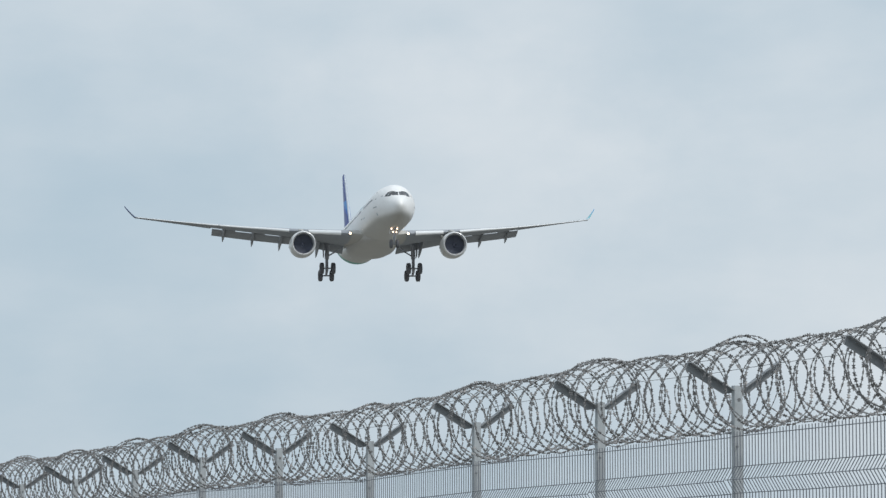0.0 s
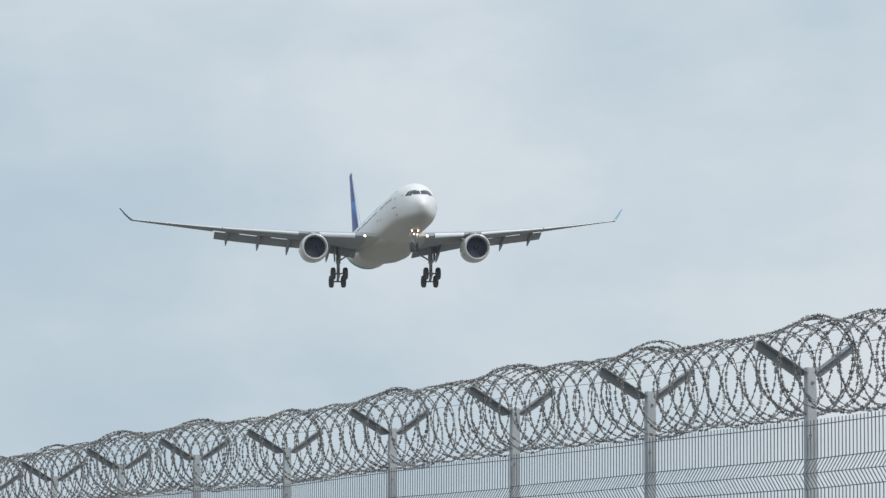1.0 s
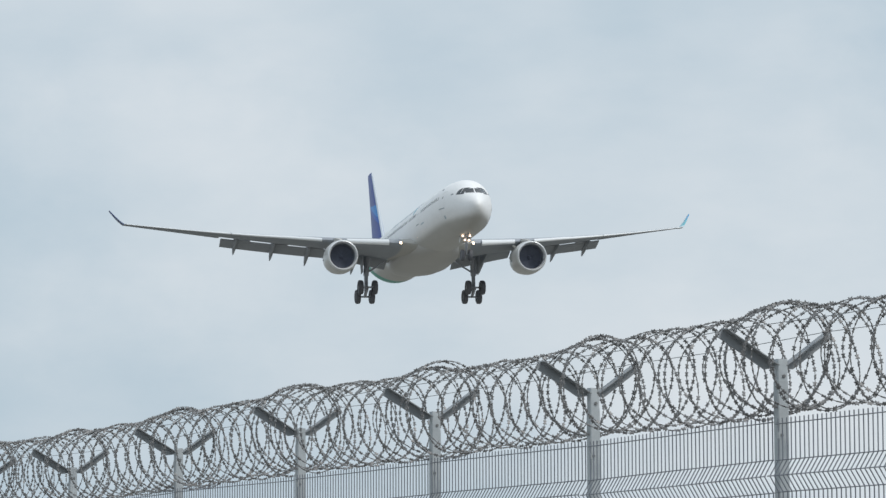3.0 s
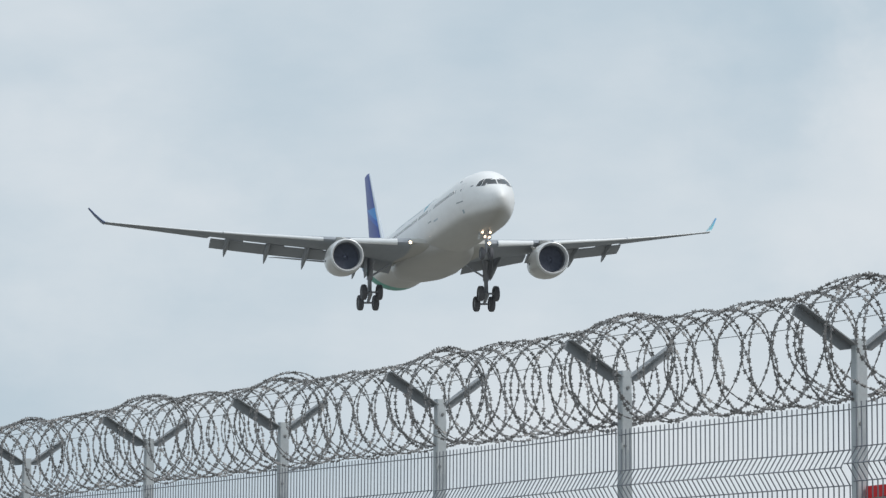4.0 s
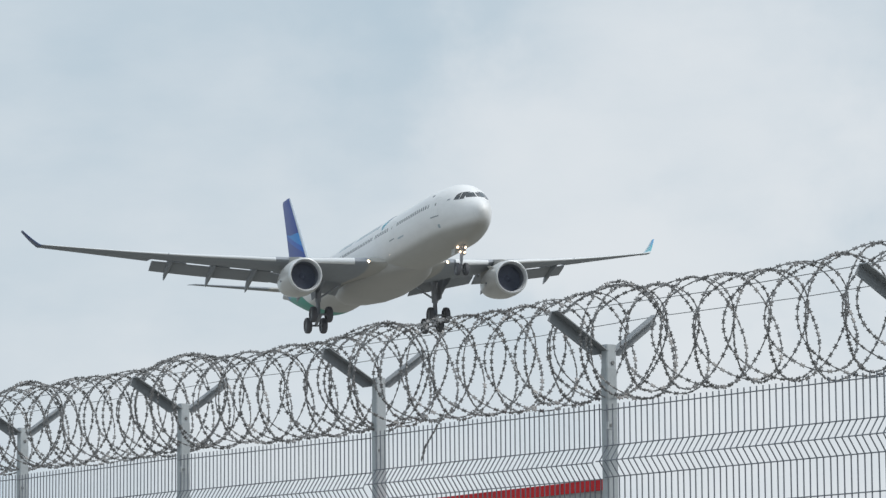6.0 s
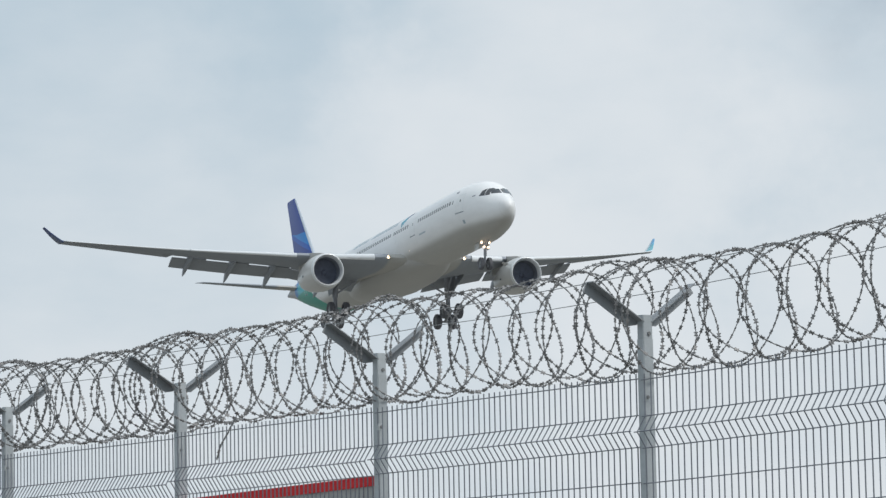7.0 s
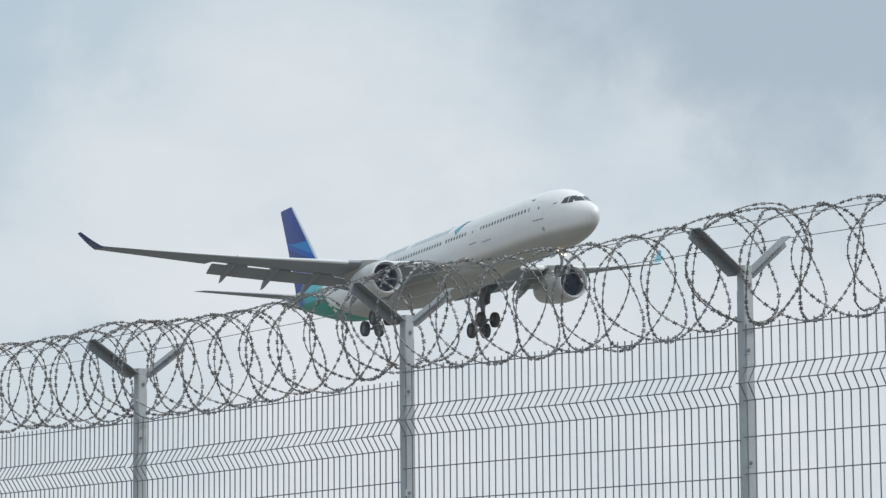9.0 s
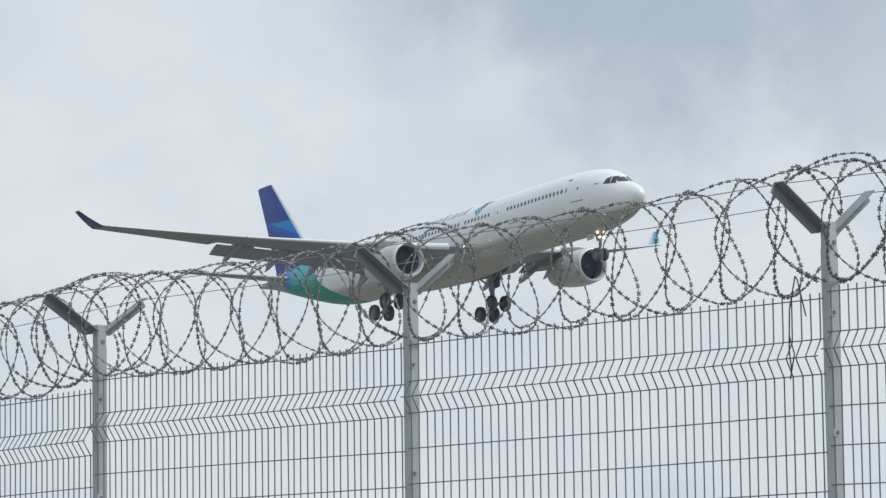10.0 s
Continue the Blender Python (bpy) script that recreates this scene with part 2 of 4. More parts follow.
# ---------------------------------------------------------------- mesh tools
def mesh_of(name, verts, faces, mat, smooth=True):
    me = bpy.data.meshes.new(name)
    me.from_pydata([tuple(v) for v in verts], [], faces)
    me.validate()
    bm = bmesh.new()
    bm.from_mesh(me)
    bmesh.ops.recalc_face_normals(bm, faces=bm.faces[:])
    bm.to_mesh(me)
    bm.free()
    if smooth:
        me.polygons.foreach_set("use_smooth", [True] * len(me.polygons))
        me.set_sharp_from_angle(angle=radians(38))
    me.materials.append(mat)
    return me


def part(name, data, parent, label="", place=None):
    ob = new(name, data)
    ob.parent = parent
    if place is not None:
        ob.matrix_basis = place
    if label:
        ob["label"] = label
    return ob


class Shape:
    """Vertices and faces of one mesh, gathered from simple solids."""

    def __init__(self):
        self.v, self.f = [], []

    def rings(self, rings, caps=True, closed=True):
        n, base = len(rings[0]), len(self.v)
        for r in rings:
            self.v += [tuple(p) for p in r]
        for i in range(len(rings) - 1):
            for j in range(n if closed else n - 1):
                k = (j + 1) % n
                a = base + i * n
                self.f.append((a + j, a + k, a + n + k, a + n + j))
        if caps:
            self.f.append(tuple(base + j for j in range(n))[::-1])
            self.f.append(tuple(base + (len(rings) - 1) * n + j for j in range(n)))
        return self

    def tube(self, pts, r, sides=6, caps=True):
        pts = [Vector(p) for p in pts]
        rad = r if isinstance(r, (list, tuple)) else [r] * len(pts)
        up, rings = None, []
        for i, p in enumerate(pts):
            d = (pts[min(i + 1, len(pts) - 1)] - pts[max(i - 1, 0)]).normalized()
            if up is None:
                up = Vector((0, 0, 1)) if abs(d.z) < 0.9 else Vector((1, 0, 0))
            a = (up - d * up.dot(d)).normalized()
            up, b = a, d.cross(a)
            rings.append([p + (a * math.cos(2 * math.pi * k / sides) + b * math.sin(2 * math.pi * k / sides)) * rad[i] for k in range(sides)])
        return self.rings(rings, caps)

    def box(self, lo, hi, m=None):
        c = [Vector((x, y, z)) for z in (lo[2], hi[2]) for x, y in ((lo[0], lo[1]), (hi[0], lo[1]), (hi[0], hi[1]), (lo[0], hi[1]))]
        if m is not None:
            c = [m @ p for p in c]
        return self.rings([c[:4], c[4:]])

    def bevelled(self, lo, hi, e, m=None):
        """An upright box with its four long edges (along z) bevelled by e."""
        x0, y0, x1, y1 = lo[0], lo[1], hi[0], hi[1]
        out = [(x0 + e, y0), (x1 - e, y0), (x1, y0 + e), (x1, y1 - e), (x1 - e, y1), (x0 + e, y1), (x0, y1 - e), (x0, y0 + e)]
        rr = [[Vector((x, y, z)) for x, y in out] for z in (lo[2], hi[2])]
        if m is not None:
            rr = [[m @ p for p in r] for r in rr]
        return self.rings(rr)

    def mesh(self, name, mat, smooth=True):
        return mesh_of(name, self.v, self.f, mat, smooth)


def spun(profile, sides=32, axis="x", caps=False):
    """Rings round an axis from (along, radius) pairs."""
    rr = []
    for a, r in profile:
        ring = []
        for k in range(sides):
            c, s_ = r * math.cos(2 * math.pi * k / sides), r * math.sin(2 * math.pi * k / sides)
            ring.append((a, c, s_) if axis == "x" else ((c, a, s_) if axis == "y" else (c, s_, a)))
        rr.append(ring)
    return Shape().rings(rr, caps)


def glide(table, s):
    """Smooth interpolation in rows of (s, values...)."""
    rows = [r[0] for r in table]
    i = max(0, min(len(rows) - 2, int(np.searchsorted(rows, s)) - 1))
    u = min(1.0, max(0.0, (s - rows[i]) / (rows[i + 1] - rows[i])))
    out = []
    for c in range(1, len(table[0])):
        p0, p1 = table[i][c], table[i + 1][c]
        h = rows[i + 1] - rows[i]
        m0 = (p1 - table[i - 1][c]) / (rows[i + 1] - rows[i - 1]) if i > 0 else (p1 - p0) / h
        m1 = (table[i + 2][c] - p0) / (rows[i + 2] - rows[i]) if i + 2 < len(rows) else (p1 - p0) / h
        out.append((2 * u**3 - 3 * u**2 + 1) * p0 + (u**3 - 2 * u**2 + u) * h * m0 + (3 * u**2 - 2 * u**3) * p1 + (u**3 - u**2) * h * m1)
    return out


# ---------------------------------------------------------------- ground
def build_ground():
    n, size = 60, 2400.0
    v, f = [], []
    for i in range(n + 1):
        for j in range(n + 1):
            x, y = (i / n - 0.5) * 2 * size, (j / n - 0.5) * 2 * size
            far = min(1.0, math.hypot(x, y) / 400.0)
            v.append((x, y, far * 1.2 * noise.noise((x * 0.004, y * 0.004, 0.0)) - 0.02))
    for i in range(n):
        for j in range(n):
            a = i * (n + 1) + j
            f.append((a, a + n + 1, a + n + 2, a + 1))
    tagged(new("ground", mesh_of("ground", v, f, M_GROUND)), "dry grassy field and verge on both sides of fence", "ground", kind="structure")


build_ground()


# ---------------------------------------------------------------- the airliner
# airframe: x ahead (30 m at the nose tip), y to port, z up from the cabin's axis
HULL = [  # aft of the nose, top, bottom, half-width
    (0.0, -0.70, -0.78, 0.04), (0.12, -0.38, -1.06, 0.28), (0.35, -0.14, -1.34, 0.47), (0.7, 0.08, -1.60, 0.67), (1.2, 0.33, -1.86, 0.89),
    (1.9, 0.64, -2.12, 1.14), (2.6, 1.09, -2.31, 1.39), (3.3, 1.50, -2.45, 1.63), (4.2, 1.88, -2.58, 1.89), (5.4, 2.16, -2.69, 2.16),
    (7.0, 2.34, -2.76, 2.46), (9.5, 2.44, -2.80, 2.58), (13.0, 2.46, -2.80, 2.60), (20.0, 2.46, -2.80, 2.60), (40.0, 2.46, -2.80, 2.60), (44.0, 2.46, -2.80, 2.60),
    (46.5, 2.46, -2.62, 2.56), (49.0, 2.45, -2.22, 2.44), (52.0, 2.40, -1.50, 2.16), (55.0, 2.30, -0.70, 1.76), (58.0, 2.14, 0.15, 1.28),
    (60.5, 1.95, 0.82, 0.82), (62.5, 1.76, 1.22, 0.40), (63.4, 1.62, 1.40, 0.16)]


def hull_at(s, angle):
    """A point of the hull: aft of the nose, angle from the starboard side upwards."""
    top, bottom, half = glide(HULL, s)
    mid = (top + bottom) / 2 if s < 8 or s > 41 else 0.0
    c, n = math.cos(angle), math.sin(angle)
    z = mid + (top - mid) * n if n > 0 else mid + (mid - bottom) * n
    blunt = 0.38 * (1 - s / 8) ** 2 if s < 8 else 0.0
    return Vector((30.0 - s - blunt, -half * c, z))


def skin(s, z, lift=0.012):
    """The starboard skin at a station and height, and its outward normal."""
    lo, hi = -1.5, 1.5
    for _ in range(40):
        m = (lo + hi) / 2
        if hull_at(s, m).z < z:
            lo = m
        else:
            hi = m
    p = hull_at(s, lo)
    a, b = hull_at(s + 0.05, lo) - hull_at(s - 0.05, lo), hull_at(s, lo + 0.02) - hull_at(s, lo - 0.02)
    n = a.cross(b).normalized()
    if n.y > 0:
        n = -n
    return p + n * lift, n


def nose_skin(y, z):
    """The hull ahead of the cabin at a width and height."""
    lo, hi = 0.6, 5.0
    for _ in range(40):
        s = (lo + hi) / 2
        top, bottom, half = glide(HULL, s)
        mid = (top + bottom) * 0.5
        if (y / half) ** 2 + ((z - mid) / (top - mid)) ** 2 > 1:
            lo = s
        else:
            hi = s
    return Vector((30.0 - lo - 0.38 * (1 - lo / 8) ** 2, -y, z))


def skin_patch(corners, lift=0.012, cols=4, rows=3, port=False):
    """A thin plate laid on the skin; corners (s, z) counter-clockwise: low-front, low-aft, high-aft, high-front."""
    front, back = [], []
    for r in range(rows + 1):
        for c in range(cols + 1):
            u, w = c / cols, r / rows
            s = (corners[0][0] * (1 - u) + corners[1][0] * u) * (1 - w) + (corners[3][0] * (1 - u) + corners[2][0] * u) * w
            z = (corners[0][1] * (1 - u) + corners[1][1] * u) * (1 - w) + (corners[3][1] * (1 - u) + corners[2][1] * u) * w
            p, n = skin(s, z, lift)
            q = p - n * (lift + 0.03)
            if port:
                p, q = Vector((p.x, -p.y, p.z)), Vector((q.x, -q.y, q.z))
            front.append(p), back.append(q)
    sh = Shape()
    sh.v = front + back
    k, w = len(front), cols + 1
    for r in range(rows):
        for c in range(cols):
            a = r * w + c
            sh.f += [(a, a + 1, a + w + 1, a + w), (k + a, k + a + w, k + a + w + 1, k + a + 1)]
    edge = [c for c in range(cols)] + [r * w + cols for r in range(rows)] + [rows * w + cols - c for c in range(cols)] + [(rows - r) * w for r in range(rows)]
    for a, b in zip(edge, edge[1:] + edge[:1]):
        sh.f.append((a, b, k + b, k + a))
    return sh


FOIL_UP = [(0.0, 0.0), (0.012, 0.26), (0.05, 0.52), (0.14, 0.82), (0.32, 1.0), (0.55, 0.86), (0.78, 0.48), (1.0, 0.04)]
FOIL_DOWN = [(1.0, -0.02), (0.8, -0.16), (0.6, -0.42), (0.35, -0.82), (0.15, -0.84), (0.05, -0.55), (0.012, -0.25)]


def foil(y, s, chord, z, thick, droop=0.0, cut=1.0, tilt=0.0):
    """A wing section at spanwise y (port positive); droop: degrees nose up; cut: part of the chord that is kept; tilt: lean of the section's plane."""
    out = []
    for u, h in FOIL_UP + FOIL_DOWN:
        u = min(u, cut)
        d, up = u * chord, h * thick * (0.55 if h > 0 else 0.45)
        a = radians(droop)
        dx, dz = d * math.cos(a) + up * math.sin(a), -d * math.sin(a) + up * math.cos(a)
        out.append((30.0 - s - dx, y - tilt * dz, z + dz))
    return out


def wing_le(y):
    return 21.3 + 0.646 * (y - 2.82)


def wing_te(y):
    return 33.0 + 0.091 * (y - 2.82) if y < 9.4 else 33.6 + 0.361 * (y - 9.4)


def wing_z(y):
    return -1.62 + 0.150 * (y - 2.82) - 0.28 * math.sin(math.pi * max(0.0, y - 2.82) / 25.6)


def wing_thick(y):
    return float(np.interp(y, [0, 2.82, 9.4, 20, 28.6], [1.8, 1.5, 0.92, 0.38, 0.16]))


def wing_twist(y):
    """Degrees nose up: washed out towards the tip."""
    return float(np.interp(y, [0, 2.82, 9.4, 19.2, 28.4], [3.0, 2.6, 0.8, -2.0, -4.2]))


def wing_under(y, u):
    """Height of the wing's lower skin at a part of its chord."""
    return wing_z(y) - u * (wing_te(y) - wing_le(y)) * math.sin(radians(wing_twist(y))) - wing_thick(y) * 0.45 * float(np.interp(u, [0.35, 0.6, 0.8, 1.0], [0.82, 0.42, 0.16, 0.02]))


def add_wing(plane, side):
    """side: -1 starboard, 1 port."""
    rings = []
    for y, cut in ((0.5, 1), (2.82, 1), (3.15, 1), (3.2, 0.80), (6.3, 0.79), (9.25, 0.78), (9.35, 0.71), (14.0, 0.70), (19.2, 0.68), (19.25, 1), (24.0, 1), (28.4, 1)):
        le, te = wing_le(y), wing_te(y)
        rings.append(foil(side * y, le, te - le, wing_z(y), wing_thick(y), wing_twist(y), cut))
    wing = part("wing", Shape().rings(rings).mesh("wing", M_WING), plane, "light grey swept wing with bright leading edge")
    # flaps, drooped for landing with a slot ahead of them
    for y0, y1, name in ((3.3, 9.26, "inboard_flap"), (9.3, 19.1, "outboard_flap")):
        fr = []
        for k in range(5):
            y = y0 + (y1 - y0) * k / 4
            le, te = wing_le(y), wing_te(y)
            outer = y > 9.27
            chord = (te - le) * (0.215 + 0.0115 * (y - 9.3) if outer else 0.19)
            cut = 0.71 - 0.003 * (y - 9.3) if outer else 0.80
            s0, z0 = le + (te - le) * cut + 0.24, wing_under(y, cut) + (0.03 - 0.01 * (y - 9.3) if outer else 0.07)
            fr.append(foil(side * y, s0, chord, z0, chord * 0.13, 22.0))
        part(name, Shape().rings(fr).mesh(name, M_FLAP), wing, "grey landing flap, fully lowered")
    # slats run forward of the leading edge
    for y0, y1 in ((4.5, 8.2), (10.4, 18.5), (18.6, 28.2)):
        sr = []
        for k in range(4):
            y = y0 + (y1 - y0) * k / 3
            le, te = wing_le(y), wing_te(y)
            sr.append(foil(side * y, le - 0.24, 0.15 * (te - le) * (0.95 if y > 12 else 0.6), wing_z(y) - (0.08 if y < 12 else 0.03), wing_thick(y) * 0.44, -9.0))
        part("slat", Shape().rings(sr).mesh("slat", M_SLAT), wing, "pale grey slat, extended")
    # carriages close part of the slot inboard of each track
    for y in (17.6, 14.1, 10.8):
        cr = []
        for v in (y, y - 1.25):
            le, te = wing_le(v), wing_te(v)
            s, z = le + (te - le) * 0.69, wing_under(v, 0.70)
            cr.append([(30 - s, side * v, z - 0.02), (30 - s - 0.55, side * v, z - 0.24), (30 - s - 0.60, side * v, z - 0.02), (30 - s - 0.1, side * v, z + 0.12)])
        part("flap_carriage", Shape().rings(cr).mesh("flap_carriage", M_FLAP), wing, "grey flap carriage in the slot")
    # flap track fairings
    for y, length, drop in ((6.4, 4.8, 0.78), (10.9, 4.8, 0.70), (14.2, 4.5, 0.66), (17.7, 4.2, 0.60)):
        te = wing_te(y)
        ring = []
        for u, r in ((0.0, 0.05), (0.12, 0.55), (0.35, 0.95), (0.6, 1.0), (0.82, 0.68), (0.95, 0.28), (1.0, 0.04)):
            s = te - length * 0.72 + u * length
            z = wing_under(y, 0.72) - 0.10 - 1.65 * max(0.0, u - 0.35) ** 1.3 * drop / 0.5
            ring.append([(30 - s, side * y + 0.21 * r * math.cos(b), z + drop * 0.78 * r * math.sin(b)) for b in [2 * math.pi * k / 10 for k in range(10)]])
        part("flap_track_fairing", Shape().rings(ring).mesh("flap_track_fairing", M_FLAP), wing, "pointed grey flap track fairing")
    # winglet
    wl = []
    for u in (0.0, 0.12, 0.3, 0.6, 1.0):
        y, z = 28.4 + 1.3 * u ** 0.93, wing_z(28.4) + 1.65 * u ** 1.1
        s, chord = 38.0 + 2.1 * u, 2.3 - 1.55 * u
        wl.append(foil(side * y, s, chord, z, 0.18 - 0.11 * u, -3.0 * (1 - u), 1, side * 0.8))
    part("winglet", Shape().rings(wl).mesh("winglet", M_WINGLET if side < 0 else M_PORT_WINGLET), wing, "blue winglet with paler base" if side < 0 else "winglet with pale blue inner face")
    # landing light in the root of the leading edge
    spot = pose(30 - wing_le(3.5) + 0.02, side * 3.5, wing_z(3.5) - 0.02)
    cup = spun([(-0.1, 0.02), (0.0, 0.165), (0.40, 0.165), (0.42, 0.155), (0.40, 0.145), (0.02, 0.14), (0.02, 0.02)], 16)
    lamp = part("landing_light", cup.mesh("landing_light", M_FAIRING), wing, "landing light cup in wing root", spot)
    part("lens", spun([(0.03, 0.005), (0.03, 0.14), (0.05, 0.13), (0.07, 0.005)], 16).mesh("lens", M_LAMP_BEAM), lamp, "lit lens")


def add_engine(plane, side):
    y, z, s0 = side * 9.12, -2.83, 21.1
    base = pose(30 - s0, y, z, 0, 0.5, 0)
    slim = lambda rows: [(a, r * 0.91) for a, r in rows]
    outer = [(0.10, 1.44), (0.0, 1.50), (-0.06, 1.56), (-0.5, 1.66), (-1.3, 1.73), (-2.4, 1.72), (-3.6, 1.58), (-4.8, 1.36), (-5.6, 1.16), (-5.6, 1.08), (-4.9, 1.05)]
    nac = part("engine", spun(slim(outer[2:]), 40).mesh("nacelle", M_NACELLE), plane, "white turbofan nacelle under wing", base)
    lip = [(-0.42, 1.30), (-0.15, 1.35), (0.0, 1.42), (0.06, 1.48), (0.03, 1.54), (-0.06, 1.58), (-0.22, 1.615)]
    part("inlet_lip", spun(slim(lip), 40).mesh("inlet_lip", M_LIP), nac, "polished metal inlet lip")
    part("inlet_duct", spun(slim([(-0.42, 1.30), (-1.0, 1.28), (-1.6, 1.26)]), 40).mesh("inlet_duct", M_DUCT), nac, "dark inlet duct")
    part("fan_backing", spun(slim([(-1.41, 1.27), (-1.41, 0.02)]), 40).mesh("fan_backing", M_DUCT), nac)
    blade = Shape()
    rr = []
    for u in (0.22, 0.5, 0.78, 1.135):
        tw = radians(52 + 20 * (u - 0.25))
        w = 0.13 + 0.12 * u
        dx, dy = w * math.cos(tw), w * math.sin(tw)
        rr.append([(-1.35 + dx, dy, u), (-1.345 - dx, -dy + 0.012, u), (-1.36 - dx, -dy - 0.012, u), (-1.36 + dx, dy - 0.012, u)])
    data = blade.rings(rr).mesh("fan_blade", M_FAN)
    for k in range(26):
        part("fan_blade", data, nac, "", pose(0, 0, 0, 360 / 26 * k, 0, 0))
    part("spinner", spun([(-0.95, 0.01), (-1.02, 0.09), (-1.2, 0.19), (-1.45, 0.26)], 20).mesh("spinner", M_FAN), nac, "grey spinner cone")
    part("exhaust_cone", spun([(-4.6, 0.72), (-5.6, 0.66), (-6.3, 0.5), (-6.9, 0.12), (-6.95, 0.01)], 24).mesh("exhaust_cone", M_FLAP), nac, "dull metal exhaust cone")
    pr = []
    for u, top, low, w in ((0.0, 1.52, 1.36, 0.06), (0.12, 1.78, 1.32, 0.20), (0.45, 2.15, 1.20, 0.24), (0.75, 2.0, 0.9, 0.22), (1.0, 1.6, 1.0, 0.05)):
        x = -0.9 - u * 7.6
        pr.append([(x, -w, low), (x, w, low), (x, w * 0.9, top), (x, -w * 0.9, top)])
    part("pylon", Shape().rings(pr).mesh("pylon", M_FAIRING), nac, "grey engine pylon")
    part("strake", Shape().rings([[(-0.9, -side * 1.18, 0.92), (-0.92, -side * 1.20, 0.91), (-2.2, -side * 1.20, 0.92), (-2.2, -side * 1.18, 0.93)], [(-1.6, -side * 1.44, 1.20), (-1.62, -side * 1.46, 1.19), (-2.2, -side * 1.50, 1.22), (-2.2, -side * 1.48, 1.23)]]).mesh("strake", M_NACELLE), nac)
    part("vent_mark", Shape().box((-2.55, -1.58, -0.30), (-2.3, -1.53, -0.16)).mesh("vent_mark", M_MARK), nac, "", None)


def wheel_data(radius, width):
    t = [(-width * 0.32, radius * 0.50), (-width * 0.46, radius * 0.62), (-width * 0.5, radius * 0.82), (-width * 0.38, radius * 0.96), (-width * 0.15, radius),
         (width * 0.15, radius), (width * 0.38, radius * 0.96), (width * 0.5, radius * 0.82), (width * 0.46, radius * 0.62), (width * 0.32, radius * 0.50)]
    h = [(-width * 0.34, 0.02), (-width * 0.36, radius * 0.2), (-width * 0.24, radius * 0.3), (-width * 0.33, radius * 0.53), (width * 0.33, radius * 0.53), (width * 0.24, radius * 0.3), (width * 0.36, radius * 0.2), (width * 0.34, 0.02)]
    return spun(t, 26, "y").mesh("tyre", M_TYRE), spun(h, 22, "y").mesh("rim", M_RIM)


def add_main_gear(plane, side):
    y, s = side * 5.34, 31.45
    x = 30 - s
    leg = Shape().tube([(x + 0.25, y - side * 0.1, -1.5), (x + 0.05, y, -3.6)], 0.27, 14).tube([(x + 0.05, y, -3.5), (x, y, -5.05)], 0.19, 12)
    leg.tube([(x + 0.1, y - side * 0.05, -3.3), (x + 0.2, y - side * 1.9, -2.2)], 0.09, 8).tube([(x + 0.1, y, -3.0), (x + 1.6, y - side * 0.2, -2.0)], 0.07, 8)
    leg.tube([(x - 0.12, y + 0.05, -3.7), (x - 0.55, y, -4.25), (x - 0.18, y, -4.9)], 0.06, 6).tube([(x + 0.2, y + 0.12, -2.4), (x + 0.22, y + 0.13, -4.6)], 0.03, 6)
    gear = part("main_gear", leg.mesh("main_gear", M_STRUT), plane, "lowered main landing gear with four-wheel bogie")
    front, rear = Vector((x + 0.95, y, -4.83)), Vector((x - 0.95, y, -5.55))
    part("bogie_beam", Shape().tube([front, (front + rear) / 2 + Vector((0, 0, 0.08)), rear], [0.12, 0.17, 0.12], 10).mesh("bogie_beam", M_STRUT), gear, "tilted bogie beam")
    tyre, rim = wheel_data(0.70, 0.50)
    for c in (front, rear):
        part("axle", Shape().tube([c + Vector((0, -0.72, 0)), c + Vector((0, 0.72, 0))], 0.09, 10).mesh("axle", M_STRUT), gear)
        for dy in (-0.70, 0.70):
            w = part("wheel", rim, gear, "", Matrix.Translation(c + Vector((0, dy, 0))))
            part("tyre", tyre, w, "black tyre")
    door = Shape().rings([[(x + 1.1, y + side * 0.42, -1.6), (x - 0.9, y + side * 0.42, -1.7), (x - 0.9, y + side * 0.46, -1.7), (x + 1.1, y + side * 0.46, -1.6)],
                          [(x + 0.75, y + side * 0.38, -3.3), (x - 0.5, y + side * 0.38, -3.4), (x - 0.5, y + side * 0.42, -3.4), (x + 0.75, y + side * 0.42, -3.3)]])
    part("gear_door", door.mesh("gear_door", M_FLAP), gear, "grey gear door fixed to leg")


